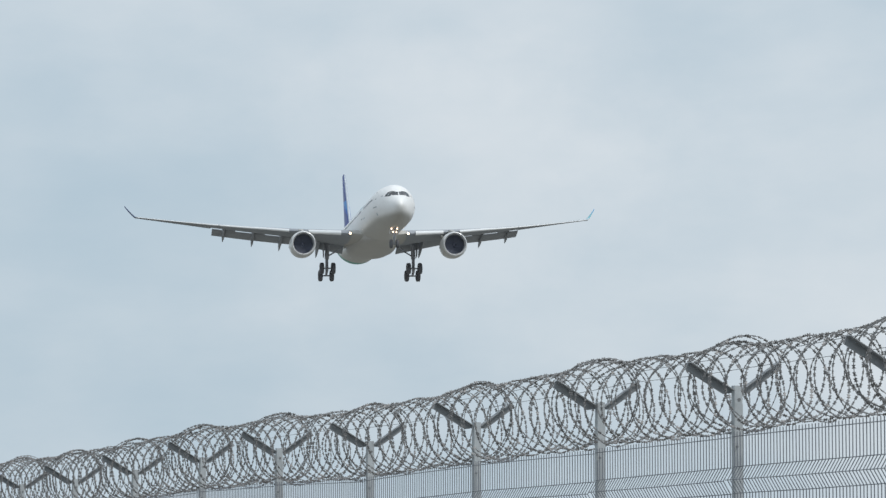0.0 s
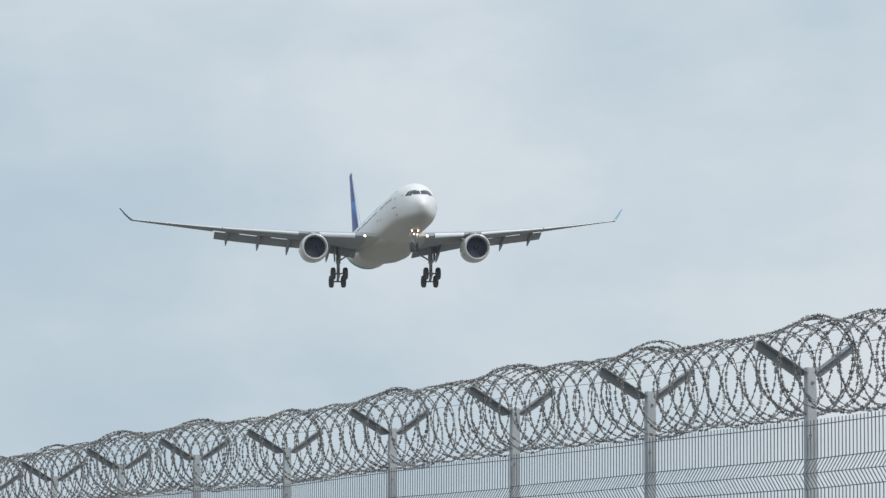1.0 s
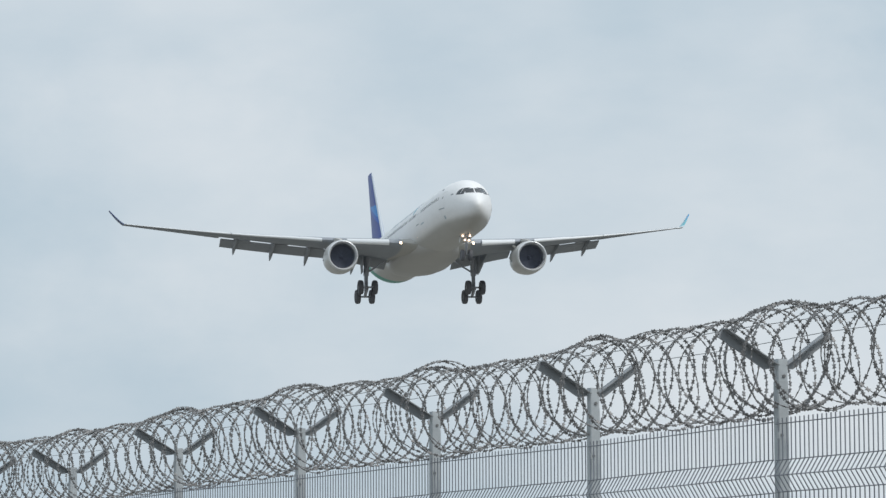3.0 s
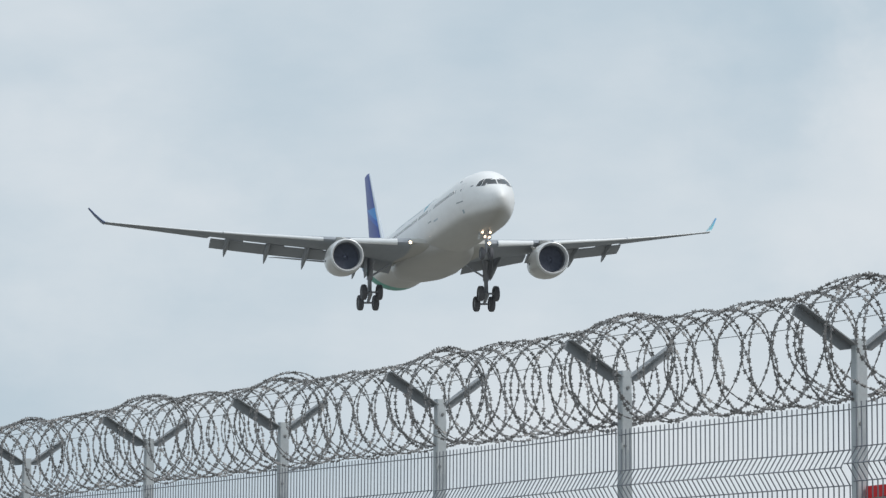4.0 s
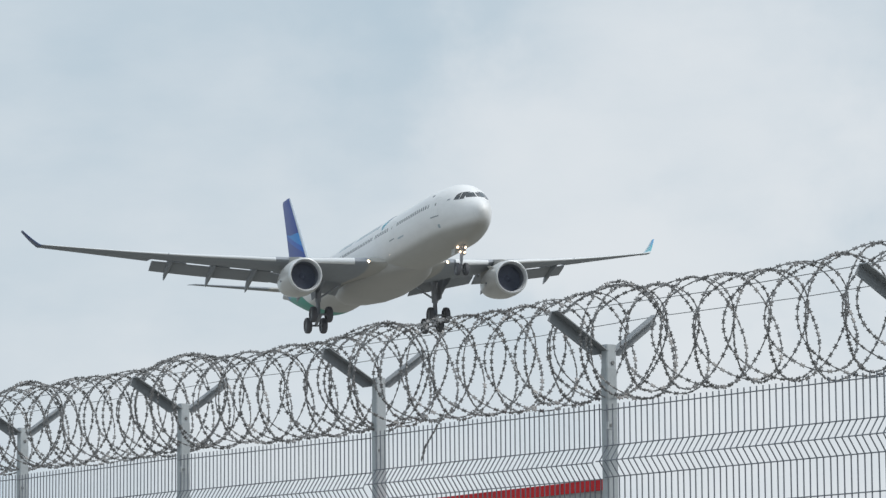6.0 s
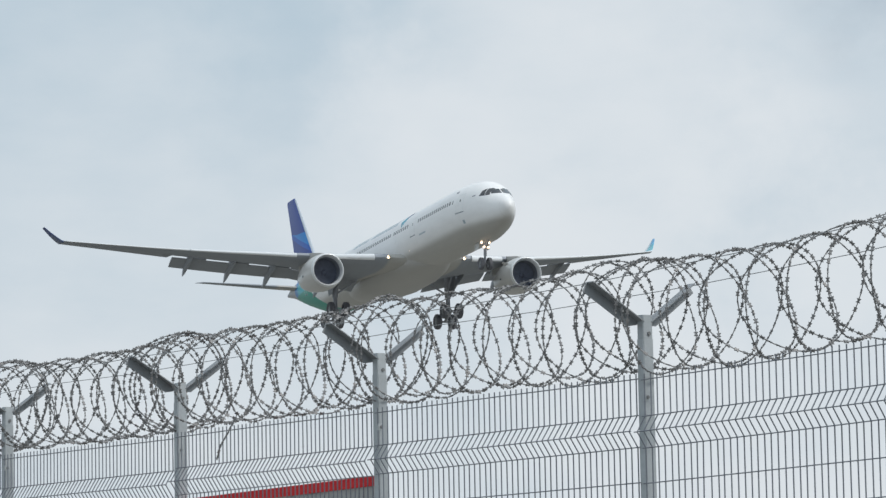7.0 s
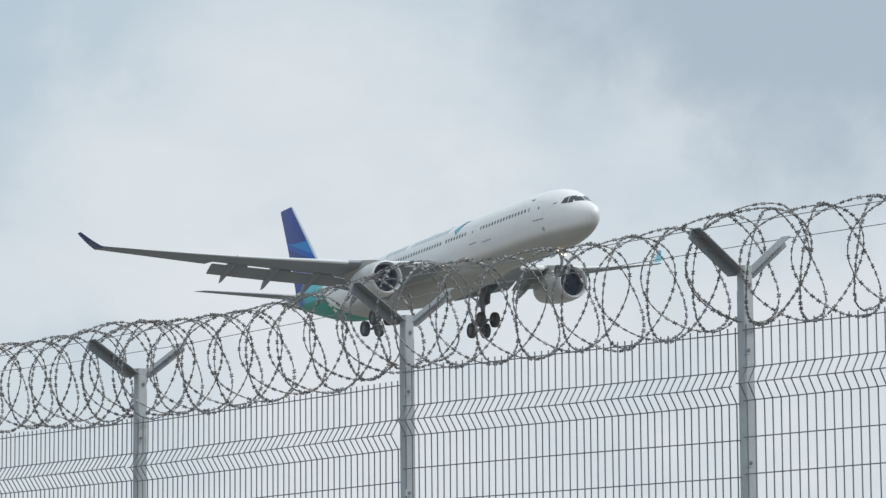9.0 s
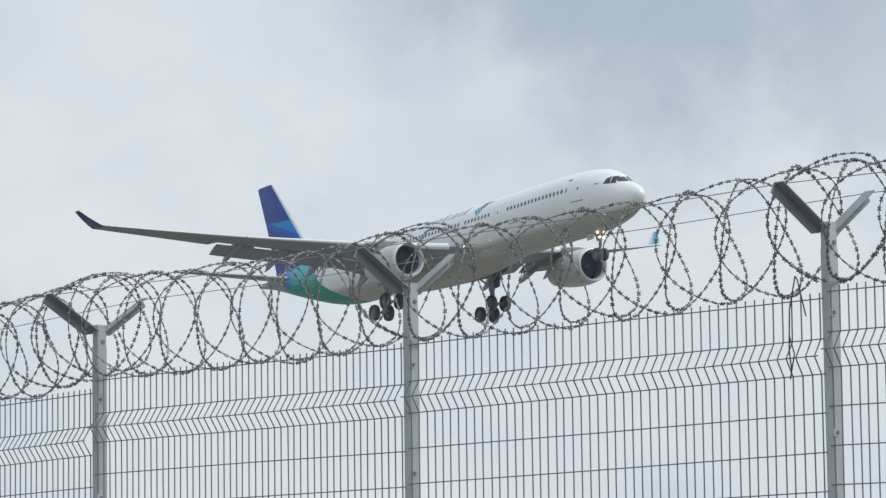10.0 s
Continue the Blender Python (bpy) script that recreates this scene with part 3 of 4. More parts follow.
def add_nose_gear(plane):
    x = 30 - 6.7
    leg = Shape().tube([(x + 0.15, 0, -2.4), (x, 0, -3.9)], 0.13, 12).tube([(x, 0, -3.8), (x - 0.05, 0, -4.55)], 0.085, 10)
    leg.tube([(x + 0.1, 0, -3.2), (x + 1.3, 0, -2.6)], 0.06, 8).tube([(x - 0.1, 0, -3.8), (x - 0.4, 0, -4.15), (x - 0.1, 0, -4.6)], 0.04, 6)
    leg.tube([(x + 0.16, -0.42, -2.86), (x + 0.16, 0.42, -2.86)], 0.04, 6).tube([(x + 0.16, -0.34, -3.18), (x + 0.16, 0.34, -3.18)], 0.04, 6)
    gear = part("nose_gear", leg.mesh("nose_gear", M_STRUT), plane, "lowered nose gear with lit taxi lights")
    part("axle", Shape().tube([(x - 0.05, -0.4, -4.52), (x - 0.05, 0.4, -4.52)], 0.06, 10).mesh("axle", M_STRUT), gear)
    tyre, rim = wheel_data(0.52, 0.34)
    for dy in (-0.36, 0.36):
        w = part("wheel", rim, gear, "", pose(x - 0.05, dy, -4.52))
        part("tyre", tyre, w, "black tyre")
    lamp = spun([(-0.12, 0.02), (-0.1, 0.075), (0.04, 0.088), (0.07, 0.06), (0.08, 0.0)], 14).mesh("taxi_light", M_LAMP_WARM)
    for dy, z, d in ((-0.36, -2.80, lamp), (0.30, -2.80, lamp), (-0.16, -3.16, lamp), (0.22, -3.2, lamp)):
        part("taxi_light", d, gear, "lit taxi light", pose(x + 0.26, dy, z))
    for side in (-1, 1):
        d = Shape().rings([[(x - 0.1, side * 0.40, -2.66), (x - 1.2, side * 0.40, -2.68), (x - 1.2, side * 0.43, -2.68), (x - 0.1, side * 0.43, -2.66)],
                           [(x - 0.2, side * 0.46, -3.25), (x - 1.1, side * 0.46, -3.28), (x - 1.1, side * 0.49, -3.28), (x - 0.2, side * 0.49, -3.25)]])
        part("gear_door", d.mesh("gear_door", M_NACELLE), gear, "white nose gear door")


def build_airliner():
    plane = tagged(new("airliner"), "white twin-engine airliner with blue tail fin on landing approach", "airplane")
    rings = []
    stations = [0.0, 0.05, 0.12, 0.22, 0.35, 0.5, 0.7, 0.95, 1.2, 1.55, 1.9, 2.25, 2.6, 2.95, 3.3, 3.7, 4.2, 4.8, 5.4, 6.2, 7, 8.2, 9.5] + [9.5 + 2 * k for k in range(1, 16)] + [41.0 + 1.2 * k for k in range(19)] + [63.4]
    for s in stations:
        rings.append([hull_at(s, 2 * math.pi * k / 56) for k in range(56)])
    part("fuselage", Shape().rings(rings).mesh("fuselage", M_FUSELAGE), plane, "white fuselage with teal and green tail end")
    # belly fairing between the wings
    br = []
    for s, half, low in ((16.5, 0.4, -2.70), (18.2, 1.1, -2.80), (20.0, 1.75, -2.91), (22.5, 2.4, -3.04), (26.0, 2.9, -3.26), (31.0, 3.05, -3.36), (34.5, 2.8, -3.24), (37.5, 2.1, -2.98), (39.6, 1.1, -2.68)):
        br.append([(30 - s, half * math.copysign(abs(math.cos(a)) ** 0.75, math.cos(a)), -1.9 + (low + 1.9) * abs(math.sin(a)) ** 0.8 if math.sin(a) < 0 else -1.9 + 0.7 * math.sin(a)) for a in [2 * math.pi * k / 36 for k in range(36)]])
    part("belly_fairing", Shape().rings(br).mesh("belly_fairing", M_FAIRING), plane, "grey belly fairing between wings")
    for side in (-1, 1):
        add_wing(plane, side)
        add_engine(plane, side)
        add_main_gear(plane, side)
        tail = [foil(side * 0.5, 53.6, 6.6, 0.86, 0.52, -6.5), foil(side * 1.6, 54.7, 5.7, 1.02, 0.42, -6.5), foil(side * 9.5, 60.1, 2.3, 2.30, 0.14, -6.5), foil(side * 9.95, 60.9, 1.4, 2.38, 0.07, -6.5)]
        part("tailplane", Shape().rings(tail).mesh("tailplane", M_WING), plane, "grey swept tailplane")
    add_nose_gear(plane)
    # fin: sections lie flat, stacked upwards
    fr = []
    for z, s, chord, t in ((1.7, 51.4, 8.8, 0.9), (2.6, 52.8, 7.5, 0.8), (6.8, 56.4, 5.2, 0.55), (10.65, 59.9, 3.05, 0.32), (10.88, 60.3, 2.6, 0.14)):
        fr.append([(30 - s - u * chord, h * t * 0.5, z) for u, h in FOIL_UP] + [(30 - s - u * chord, -h * t * 0.5, z) for u, h in FOIL_UP[::-1][:-1]])
    part("fin", Shape().rings(fr).mesh("fin", M_FIN), plane, "deep blue tail fin with light blue feather bands")
    # flight deck windows
    panes = [((2.40, 0.50), (2.80, 0.50), (3.02, 1.12), (2.68, 1.11)), ((2.86, 0.51), (3.48, 0.56), (3.38, 1.00), (3.09, 1.13))]
    for port in (False, True):
        for c in panes:
            part("cockpit_window", skin_patch(c, 0.014, 5, 4, port).mesh("cockpit_window", M_GLASS), plane, "dark cockpit side window")
    for side in (-1, 1):
        sh, pts, back = Shape(), [], []
        for r in range(5):
            for c in range(5):
                u, w = c / 4, r / 4
                y = (0.05 + 0.74 * u) * (1 - w) + (0.05 + 0.64 * u) * w
                z = (0.53 + 0.05 * u) * (1 - w) + (1.02 - 0.02 * u) * w
                p = nose_skin(y, z)
                pts.append(Vector((p.x + 0.016, side * y, p.z + 0.010)))
                back.append(Vector((p.x - 0.05, side * y, p.z - 0.03)))
        sh.v = pts + back
        for r in range(4):
            for c in range(4):
                a = r * 5 + c
                sh.f += [(a, a + 1, a + 6, a + 5), (25 + a, 30 + a, 31 + a, 26 + a)]
        part("windshield", sh.mesh("windshield", M_GLASS), plane, "dark windshield pane")
    # cabin windows, one mesh laid again and again
    win = Shape().rings([[(0.115 * math.copysign(abs(math.cos(a)) ** 0.6, math.cos(a)), d, 0.175 * math.copysign(abs(math.sin(a)) ** 0.6, math.sin(a))) for a in [2 * math.pi * k / 12 for k in range(12)]] for d in (0.02, -0.012)]).mesh("cabin_window", M_GLASS)
    spots = [7.57 + 0.527 * k for k in range(17)] + [18.95 + 0.527 * k for k in range(8)] + [23.75 + 0.527 * k for k in range(29)] + [41.4 + 0.527 * k for k in range(15)]
    for s in spots:
        p, n = skin(s, 0.70, 0.0)
        for side in (-1, 1):
            part("cabin_window", win, plane, "", pose(p.x, p.y if side < 0 else -p.y, p.z, math.degrees(math.atan2(n.z, -n.y)) * side, 0, 0) @ pose(0, 0, 0, 0, 0, 0 if side < 0 else 180))
    # doors: thin seams and a dark sill
    for s0, s1 in ((5.62, 6.70), (17.0, 18.05), (39.7, 40.6), (49.6, 50.6)):
        for port in (False, True):
            d = part("cabin_door", skin_patch([(s0, -0.46), (s1, -0.46), (s1, 1.15), (s0, 1.15)], 0.006, 4, 8, port).mesh("cabin_door", M_FUSELAGE), plane, "closed cabin door")
            for c in ([(s0 - 0.03, -0.46), (s0 + 0.01, -0.46), (s0 + 0.01, 1.15), (s0 - 0.03, 1.15)], [(s1 - 0.01, -0.46), (s1 + 0.03, -0.46), (s1 + 0.03, 1.15), (s1 - 0.01, 1.15)], [(s0, 1.13), (s1, 1.13), (s1, 1.17), (s0, 1.17)]):
                part("seam", skin_patch(c, 0.012, 2, 6, port).mesh("seam", M_SEAM), d)
            part("door_window", skin_patch([(s0 + 0.46, 0.52), (s0 + 0.60, 0.52), (s0 + 0.60, 0.74), (s0 + 0.46, 0.74)], 0.012, 2, 2, port).mesh("door_window", M_GLASS), d, "small dark door window")
            part("sill", skin_patch([(s0 - 0.12, -0.42), (s1 + 0.12, -0.42), (s1 + 0.12, -0.34), (s0 - 0.12, -0.34)], 0.014, 4, 1, port).mesh("sill", M_SILL), d, "dark door sill")
    # emblem of five feathers and the bars of the title
    for port in (False, True):
        for k in range(5):
            top, low = (21.62 - 0.27 * k, 1.56 + 0.135 * k), (20.80 - 0.19 * k, 1.05 + 0.175 * k)
            c = [low, (low[0] + 0.20, low[1] - 0.06), (top[0] + 0.10, top[1] - 0.04), (top[0] - 0.13, top[1] + 0.06)]
            part("emblem_feather", skin_patch(c, 0.014, 2, 4, port).mesh("emblem_feather", M_EMBLEM if k > 2 else M_EMBLEM_PALE), plane, "dark blue painted feather" if k > 2 else "turquoise painted feather")
        part("emblem_beak", skin_patch([(19.75, 1.90), (20.05, 1.84), (20.05, 1.98), (19.15, 1.96)], 0.014, 3, 2, port).mesh("emblem_beak", M_EMBLEM), plane, "dark blue painted beak")
        # the title, as plain slanting bars
        s = 23.15
        for k in range(15):
            w = (0.62, 0.5, 0.7, 0.36, 0.66)[k % 5]
            tall = 0.66 if k in (0, 4, 9) else 0.46
            if k != 9:
                c = [(s + 0.04, 1.50), (s + w, 1.50), (s + w - 0.16, 1.50 + tall), (s - 0.08, 1.50 + tall)]
                part("title_bar", skin_patch(c, 0.014, 2, 3, port).mesh("title_bar", M_TITLE), plane, "pale blue-grey painted title bar")
            s += w + 0.29
        part("registration_bar", skin_patch([(14.2, -0.62), (15.8, -0.62), (15.8, -0.50), (14.2, -0.50)], 0.014, 3, 1, port).mesh("registration_bar", M_TITLE), plane)
        part("flag_mark", skin_patch([(7.30, 1.44), (7.95, 1.44), (7.95, 1.60), (7.30, 1.60)], 0.014, 3, 2, port).mesh("flag_mark", M_MARK), plane)
        part("name_bar", skin_patch([(4.0, 0.66), (4.38, 0.64), (4.38, 0.71), (4.0, 0.73)], 0.014, 2, 1, port).mesh("name_bar", M_MARK), plane)
        part("probe_plate", skin_patch([(5.6, -1.35), (5.9, -1.35), (5.9, -1.05), (5.6, -1.05)], 0.016, 2, 1, port).mesh("probe_plate", M_TITLE), plane)
        g = skin(19.3, -1.35, -0.03)[0]
        part("turnoff_light", spun([(-0.06, 0.01), (-0.05, 0.03), (0.03, 0.035), (0.05, 0.0)], 12).mesh("turnoff_light", M_LAMP_WARM), plane, "lit turnoff light", pose(g.x, g.y if not port else -g.y, g.z))
    return plane


airliner = build_airliner()


# ---------------------------------------------------------------- the fence
POSTS = {  # number: x, y, height of the fork
    -10: (-25.06, -0.19, 2.78), -9: (-22.53, -0.13, 2.82), -8: (-20.01, -0.07, 2.88), -7: (-17.48, -0.02, 2.89), -6: (-14.96, 0.06, 2.87),
    -5: (-12.43, 0.14, 2.94), -4: (-9.92, 0.21, 2.99), -3: (-7.43, 0.20, 2.99), -2: (-4.95, 0.16, 3.01), -1: (-2.50, 0.08, 3.03), 0: (-0.04, 0.0, 3.03),
    1: (2.35, -0.10, 3.04), 2: (4.87, -0.16, 3.05), 3: (7.41, -0.16, 3.17), 4: (9.99, -0.11, 3.21), 5: (12.66, 0.11, 3.30)}
for k in range(-11, -25, -1):
    POSTS[k] = (-25.06 + 2.53 * (k + 10), -0.19 + 0.06 * (k + 10), 2.78)
for k in range(6, 13):
    POSTS[k] = (12.66 + 2.52 * (k - 5), 0.11 + 0.1 * (k - 5), 3.30)


def angle_iron(a, b, w=0.060, t=0.006):
    """An L-section from a to b: one leg upright, one leg flat along x."""
    a, b = Vector(a), Vector(b)
    d = (b - a).normalized()
    side = Vector((1, 0, 0))
    up = side.cross(d).normalized()
    if up.z < 0:
        up = -up
    out = [(-w / 2, 0), (w / 2, 0), (w / 2, -t), (-w / 2 + t, -t), (-w / 2 + t, -w), (-w / 2, -w)]
    rings = []
    for p, web in ((a, 0.35), (a + d * 0.05, 1.0), (b, 1.0)):
        rings.append([p + side * u + up * (v * web if v < -t * 1.5 else v) for u, v in out])
    return Shape().rings(rings)


def build_post():
    post = new("fence_post", Shape().bevelled((-0.029, -0.036, -3.5), (0.029, 0.036, -0.118), 0.006).mesh("fence_post", M_POST))
    tagged(post, "galvanised square fence post with Y-shaped top", "fence post", "posts of the perimeter fence")
    part("fork_socket", Shape().bevelled((-0.0265, -0.0335, -0.13), (0.0265, 0.0335, 0.012), 0.005).mesh("fork_socket", M_POST), post, "narrower galvanised fork socket")
    part("arm", angle_iron((0, -0.024, -0.022), (0, -0.372, 0.178)).mesh("arm", M_ARM), post, "slanting angle-iron arm")
    part("arm", angle_iron((0, 0.024, -0.022), (0, 0.338, 0.197)).mesh("arm", M_ARM), post, "slanting angle-iron arm")
    bolt = Shape().tube([(0.020, 0, 0), (0.031, 0, 0)], 0.011, 6).mesh("bolt", M_BOLT)
    part("bolt", bolt, post, "", pose(0.003, 0.004, -0.088))
    for z in (-0.43, -1.01, -1.60, -2.20):
        clamp = part("clamp", Shape().bevelled((0.018, -0.046, z - 0.020), (0.033, -0.008, z + 0.020), 0.003).mesh("clamp", M_POST), post, "small zinc panel clamp")
        part("bolt", bolt, clamp, "", pose(0.006, -0.018, z))
    return post


first = build_post()
first.matrix_basis = pose(*POSTS[0])
for k in sorted(POSTS):
    if k:
        lean = random.uniform(-0.5, 0.5)
        copy_thing(first, pose(*POSTS[k], lean * 0.6, lean, random.uniform(-2, 2)))

# welded panels with a V-fold below the top
CROSS = [(0.0, 0.0), (-0.195, 0.0), (-0.280, -0.058), (-0.365, 0.0), (-0.553, 0.0), (-0.742, 0.0), (-0.930, 0.0), (-1.12, 0.0), (-1.205, -0.058), (-1.29, 0.0),
         (-1.48, 0.0), (-1.67, 0.0), (-1.86, 0.0), (-2.05, 0.0), (-2.24, 0.0), (-2.36, 0.0)]
FOLD = [(0.030, 0.0)] + CROSS[:10] + [(-2.40, 0.0)]
# the panels further on are a little taller in the mesh
UPRIGHT = {tall: Shape().tube([(0, y, z * tall) for z, y in FOLD], 0.0040, 5).mesh("vertical_wire", M_PANEL) for tall in (1.0, 1.04, 1.075, 1.12, 1.14)}


PANEL_TOP = {  # number: height of the top wire at both ends
    -5: (2.575, 2.593), -4: (2.601, 2.626), -3: (2.632, 2.645), -2: (2.640, 2.676), -1: (2.664, 2.675), 0: (2.683, 2.699),
    1: (2.693, 2.719), 2: (2.712, 2.777), 3: (2.850, 2.870), 4: (2.884, 2.939)}


def build_panel(k):
    a, b = Vector(POSTS[k]), Vector(POSTS[k + 1])
    a.z, b.z = PANEL_TOP.get(k, (a.z - 0.36, b.z - 0.37) if k < 0 else (a.z - 0.33, b.z - 0.33))
    tall = 1.14 if k < -4 else 1.12 if k < -1 else 1.075 if k < 0 else 1.04 if k < 1 else 1.0
    flat = Vector((b.x - a.x, b.y - a.y, 0))
    yaw, length, rise = math.degrees(math.atan2(flat.y, flat.x)), flat.length, b.z - a.z
    panel = tagged(new("mesh_panel"), "grey welded wire fence panel with a V-shaped fold", "fence panel", "panels of the perimeter fence")
    panel.matrix_basis = pose(a.x, a.y, a.z, 0, 0, yaw) @ pose(0, -0.041, 0)
    n = 49
    spots = [(0.034 + (length - 0.068) * i / (n - 1)) for i in range(n)]
    if -11 <= k <= 6:
        for x in spots:
            part("vertical_wire", UPRIGHT[tall], panel, "", pose(x, 0, rise * x / length, random.gauss(0, 0.12), random.gauss(0, 0.15), 0))
    else:
        sh = Shape()
        for x in spots:
            sh.tube([(x, y, z + rise * x / length) for z, y in FOLD], 0.0028, 4)
        tagged(part("vertical_wire", sh.mesh("vertical_wire", M_PANEL), panel), kind="stuff")
    for z, y in CROSS:
        z = z * tall
        part("cross_wire", Shape().tube([(0.012, y - 0.005, z), (length * 0.5, y - 0.005, z + rise * 0.5 + random.uniform(-0.004, 0.004)), (length - 0.012, y - 0.005, z + rise)], 0.0034, 5).mesh("cross_wire", M_PANEL), panel)


for k in sorted(POSTS):
    if k + 1 in POSTS:
        build_panel(k)


def coil_wire(start, end, loops, radius, seed, squeeze, slack, breadth, sag, hump):
    """The path of one clipped concertina coil between two points."""
    rnd = random.Random(seed)
    ax = end - start
    length = ax.length
    ax.normalize()
    side = Vector((-ax.y, ax.x, 0)).normalized()
    up = side.cross(ax)
    if up.z < 0:
        up = -up
    pts, steps = [], 44
    pitch = length / loops
    ph = 4.83 + rnd.uniform(-0.1, 0.1)   # clipped to its neighbours at three places round the loop
    wob = [((rnd.choice((0.0, 0.0, 0.0, 0.12)) + rnd.uniform(-0.07, 0.06)) * slack, rnd.uniform(-0.05, 0.05), rnd.uniform(-0.09, 0.09), rnd.uniform(-0.25, 0.30)) for _ in range(loops + 3)]
    for i in range(loops * steps + 1):
        u = i / steps
        w0, w1, f = wob[int(u)], wob[int(u) + 1], u - int(u)
        f = f * f * (3 - 2 * f)
        w = [p * (1 - f) + q * f for p, q in zip(w0, w1)]
        th = 4.52 - 2 * math.pi * u
        r = radius * (1 + w[0]) * (1 + 0.03 * math.sin(3 * th + ph))
        along = pitch * (u + 0.4 + squeeze * math.cos(1.5 * th + ph) + 0.3 * math.cos(th + 5.67) + 0.18 * math.cos(0.5 * th + 0.37)) + w[2] * pitch * 2.0 * slack + w[3] * 0.13 * slack * math.cos(th)
        along = min(max(along, -0.12), length + 0.12)
        end = min(along, length - along)
        r *= 1 + hump * math.exp(-(end / 0.40) ** 2)
        pts.append(start + ax * along + side * (r * math.cos(th) * breadth) + up * (r * math.sin(th) + w[1] * radius - 0.012 + hump * 0.5 * math.exp(-(end / 0.40) ** 2) - sag * math.sin(math.pi * min(max(along / length, 0.0), 1.0)) ** 0.7))
    return pts


def barbs_along(pts, step, seed, size=1.0):
    rnd = random.Random(seed)
    sh = Shape()
    travel, nxt = 0.0, step * 0.5
    for a, b in zip(pts, pts[1:]):
        d = b - a
        l = d.length
        if l < 1e-6:
            continue
        t = d / l
        while nxt < travel + l:
            p = a + t * (nxt - travel)
            n = t.cross(Vector((rnd.uniform(-1, 1), rnd.uniform(-1, 1), rnd.uniform(-1, 1)))).normalized()
            m = t.cross(n)
            e = rnd.uniform(0.9, 1.15)
            base = len(sh.v)
            # a clipped bow tie of flat blades round the tape
            for q, h in ((-0.0105 * size, 0.0108 * e * size), (-0.002, 0.0055 * size), (0.002, 0.0055 * size), (0.0105 * size, 0.0108 * e * size)):
                sh.v += [tuple(p + t * q + n * (h * c) + m * (0.0036 * d)) for c, d in ((-1, -1), (1, -1), (1, 1), (-1, 1))]
            for r in range(0, 12, 4):
                sh.f += [tuple(base + r + o for o in (c, (c + 1) % 4, 4 + (c + 1) % 4, 4 + c)) for c in range(4)]
            sh.f += [(base + 3, base + 2, base + 1, base), (base + 12, base + 13, base + 14, base + 15)]
            nxt += step * rnd.uniform(0.9, 1.1)
        travel += l
    return sh


COIL_LOOPS = {3: 17, 4: 17, 5: 17}
COIL_SAG = {2: 0.05, 3: 0.04, 4: 0.035, 5: 0.035}


def build_coil(k):
    a, b = Vector(POSTS[k]), Vector(POSTS[k + 1])
    lift = Vector((0, 0, 0.004 if k < 0 else 0.02))
    over = (b - a).normalized() * (0.16 if k < 1 else 0.08)
    pts = coil_wire(a + lift - over, b + lift + over, COIL_LOOPS.get(k, 20 if k < 0 else 18), 0.314 if k < -3 else 0.292 if k < 0 else 0.288, 100 + k, 0.62, 0.3 if k > 1 else 0.55, 1.0 if k > 1 else 0.9, COIL_SAG.get(k, 0.0), 0.068 if k < 1 else 0.038)
    coil = new("razor_wire_coil", Shape().tube(pts, 0.0032, 4).mesh("razor_wire_coil", M_RAZOR))
    tagged(coil, "weathered concertina razor wire coil lying in the fence forks", "razor wire", "coils along the fence top")
    sh = barbs_along(pts, 0.046, 500 + k, 1.14 if k < 1 else 1.06 if k < 3 else 0.98)
    me = bpy.data.meshes.new("barb_strip")
    me.from_pydata(sh.v, [], sh.f)
    me.materials.append(M_RAZOR)
    tagged(part("barb_strip", me, coil, "small steel blades"), kind="stuff")


for k in range(-16, 8):
    build_coil(k)


def build_tension_wire(dy, dz):
    pts = []
    for k in range(-24, 13):
        x, y, z = POSTS[k]
        pts.append(Vector((x, y + dy, z + dz)))
        if k + 1 in POSTS:
            q = Vector(POSTS[k + 1])
            pts.append(Vector(((x + q.x) / 2, (y + q.y) / 2 + dy, (z + q.z) / 2 + dz - 0.012)))
    ob = new("tension_wire", Shape().tube(pts, 0.0024, 5).mesh("tension_wire", M_TENSION))
    tagged(ob, "thin steel tension wire strung between arm ends", "wire", "tension wires of the fence top")


build_tension_wire(-0.355, 0.170)
build_tension_wire(0.322, 0.182)


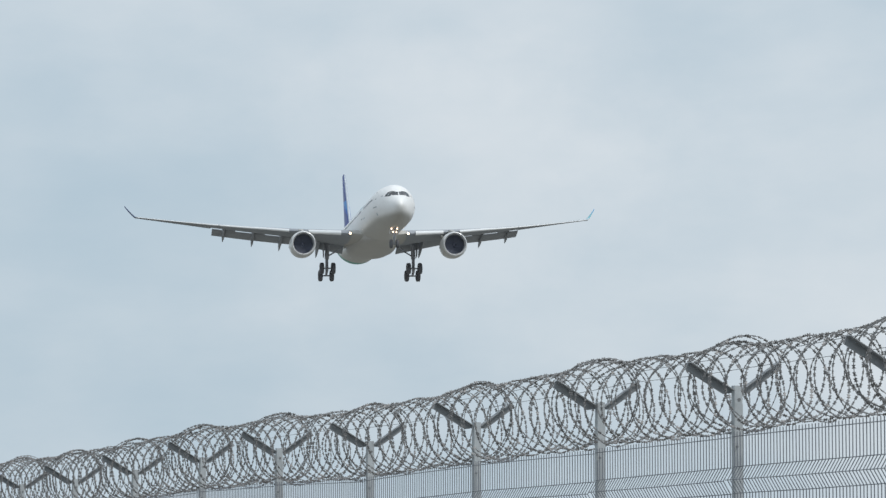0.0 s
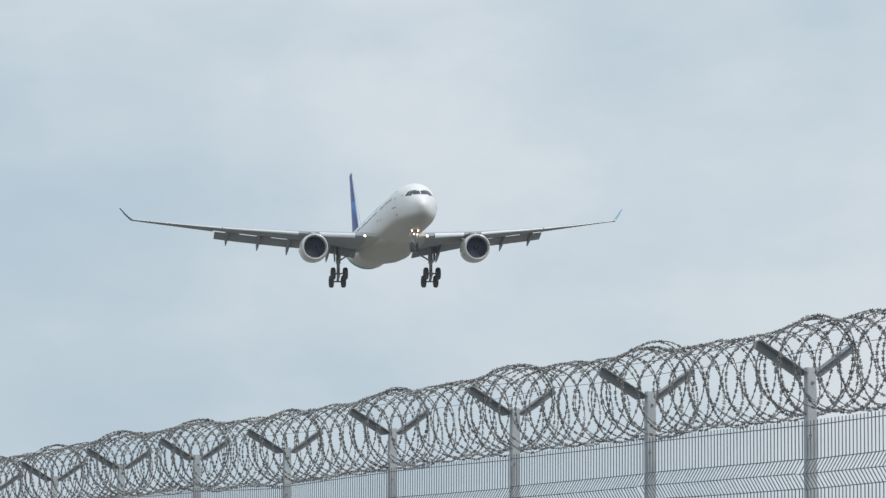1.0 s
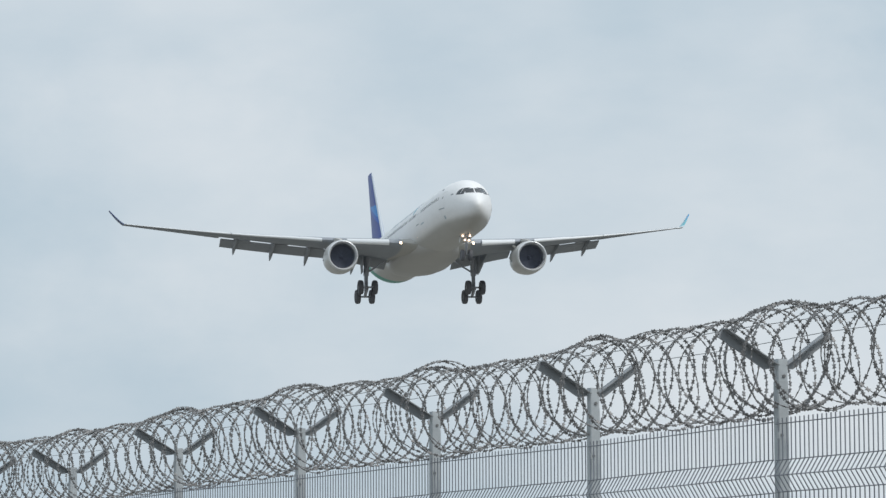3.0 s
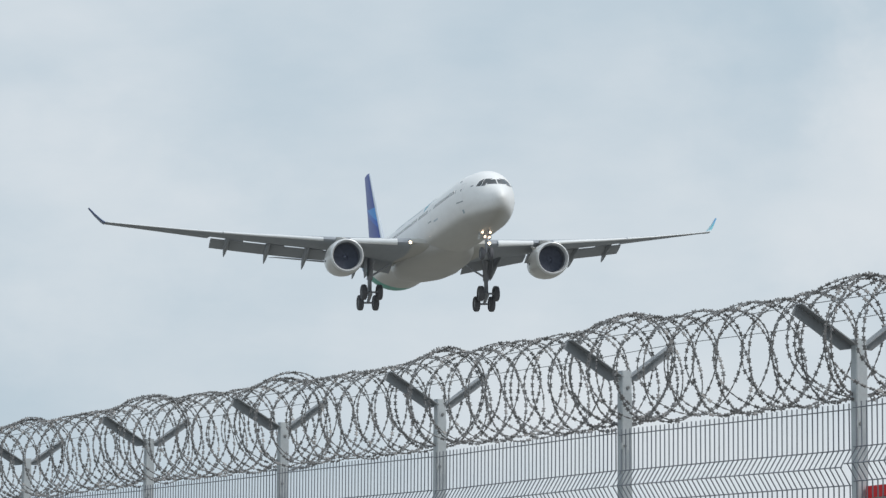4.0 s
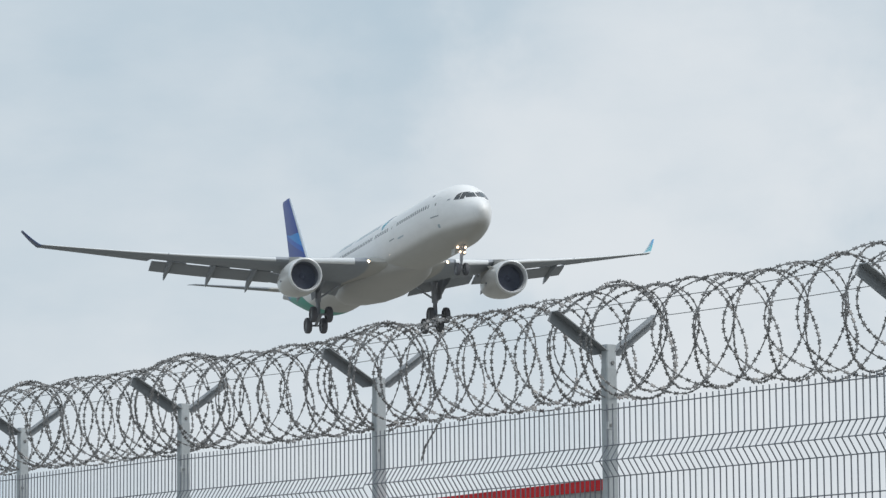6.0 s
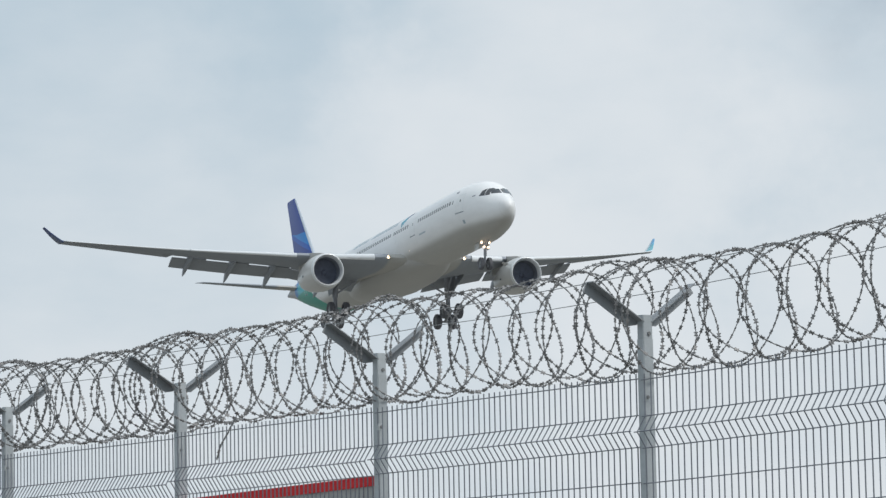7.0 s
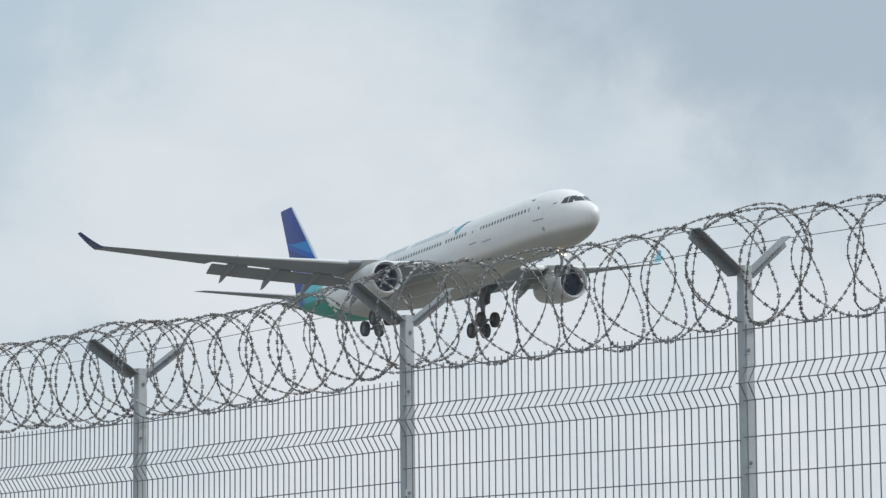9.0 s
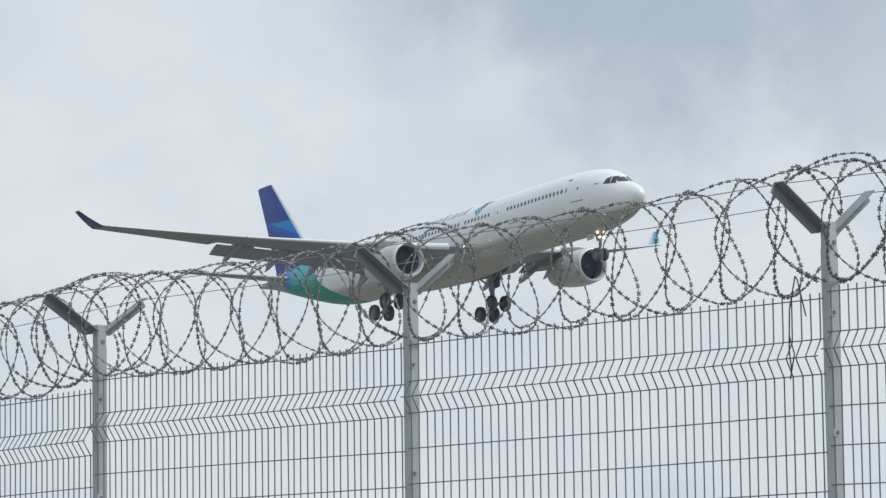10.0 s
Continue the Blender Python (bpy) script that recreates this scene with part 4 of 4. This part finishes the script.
def build_sign():
    a, b = Vector(POSTS[0]), Vector(POSTS[1])
    yaw = math.degrees(math.atan2(b.y - a.y, b.x - a.x))
    top = PANEL_TOP[0][0] - 0.391
    sign = new("sign_board", Shape().box((0.10, 0, -0.92), (2.36, 0.012, -0.06)).mesh("sign_board", M_SIGN))
    sign.matrix_basis = pose(a.x, a.y, top - 0.015, 0, 0, yaw) @ pose(0, 0.02, 0, 0, -1.2, 0)
    tagged(sign, "grey board with a red frame tied behind the fence", "sign")
    part("frame_rail", Shape().bevelled((0.04, -0.012, -0.06), (2.40, 0.022, 0.0), 0.004).mesh("frame_rail", M_RED), sign, "red top rail")
    part("frame_rail", Shape().bevelled((0.04, -0.012, -1.02), (2.40, 0.022, -0.92), 0.004).mesh("frame_rail", M_RED), sign, "red bottom rail")
    for x in (0.04, 2.34):
        part("frame_post", Shape().bevelled((x, -0.010, -0.92), (x + 0.06, 0.020, -0.06), 0.004).mesh("frame_post", M_RED), sign, "red side rail")


build_sign()


def build_loose_strand(k, along, drops, name, label, mat, barbed):
    a, b = Vector(POSTS[k]), Vector(POSTS[k + 1])
    o = a.lerp(b, along)
    ax = (b - a).normalized()
    pts = [o + ax * u + Vector((0, v, w)) for u, v, w in drops]
    fine = []
    for i in range(len(pts) - 1):
        for j in range(6):
            fine.append(pts[i].lerp(pts[i + 1], j / 6))
    fine.append(pts[-1])
    ob = tagged(new(name, Shape().tube(fine, 0.0038, 5).mesh(name, mat)), label, "wire")
    if barbed:
        sh = barbs_along(fine, 0.036, 900 + k)
        part("barb_strip", mesh_of("barb_strip", sh.v, sh.f, mat, False), ob, "small steel blades")


build_loose_strand(0, 0.31, [(0.06, -0.05, -0.26), (0.02, -0.09, -0.36), (-0.07, -0.10, -0.45), (-0.11, -0.10, -0.53)], "loose_strand", "broken razor wire end hanging from coil over panel", M_RAZOR, True)
build_loose_strand(4, 0.955, [(0.03, -0.07, -0.44), (0.0, -0.09, -0.26), (-0.02, -0.08, -0.24), (-0.05, -0.09, -0.40), (-0.05, -0.10, -0.60), (-0.03, -0.11, -0.70)], "loose_strand", "rusty wire end twisted round the panel", M_RUST, False)
build_loose_strand(4, 0.945, [(-0.03, -0.09, -0.52), (0.015, -0.11, -0.62), (-0.02, -0.10, -0.74)], "loose_strand", "rusty wire end twisted round the panel", M_RUST, False)


def motions():
    walk(airliner, [(t, pose(x, y, z, a, b, c)) for t, x, y, z, a, b, c in FLIGHT_PATH])


motions()
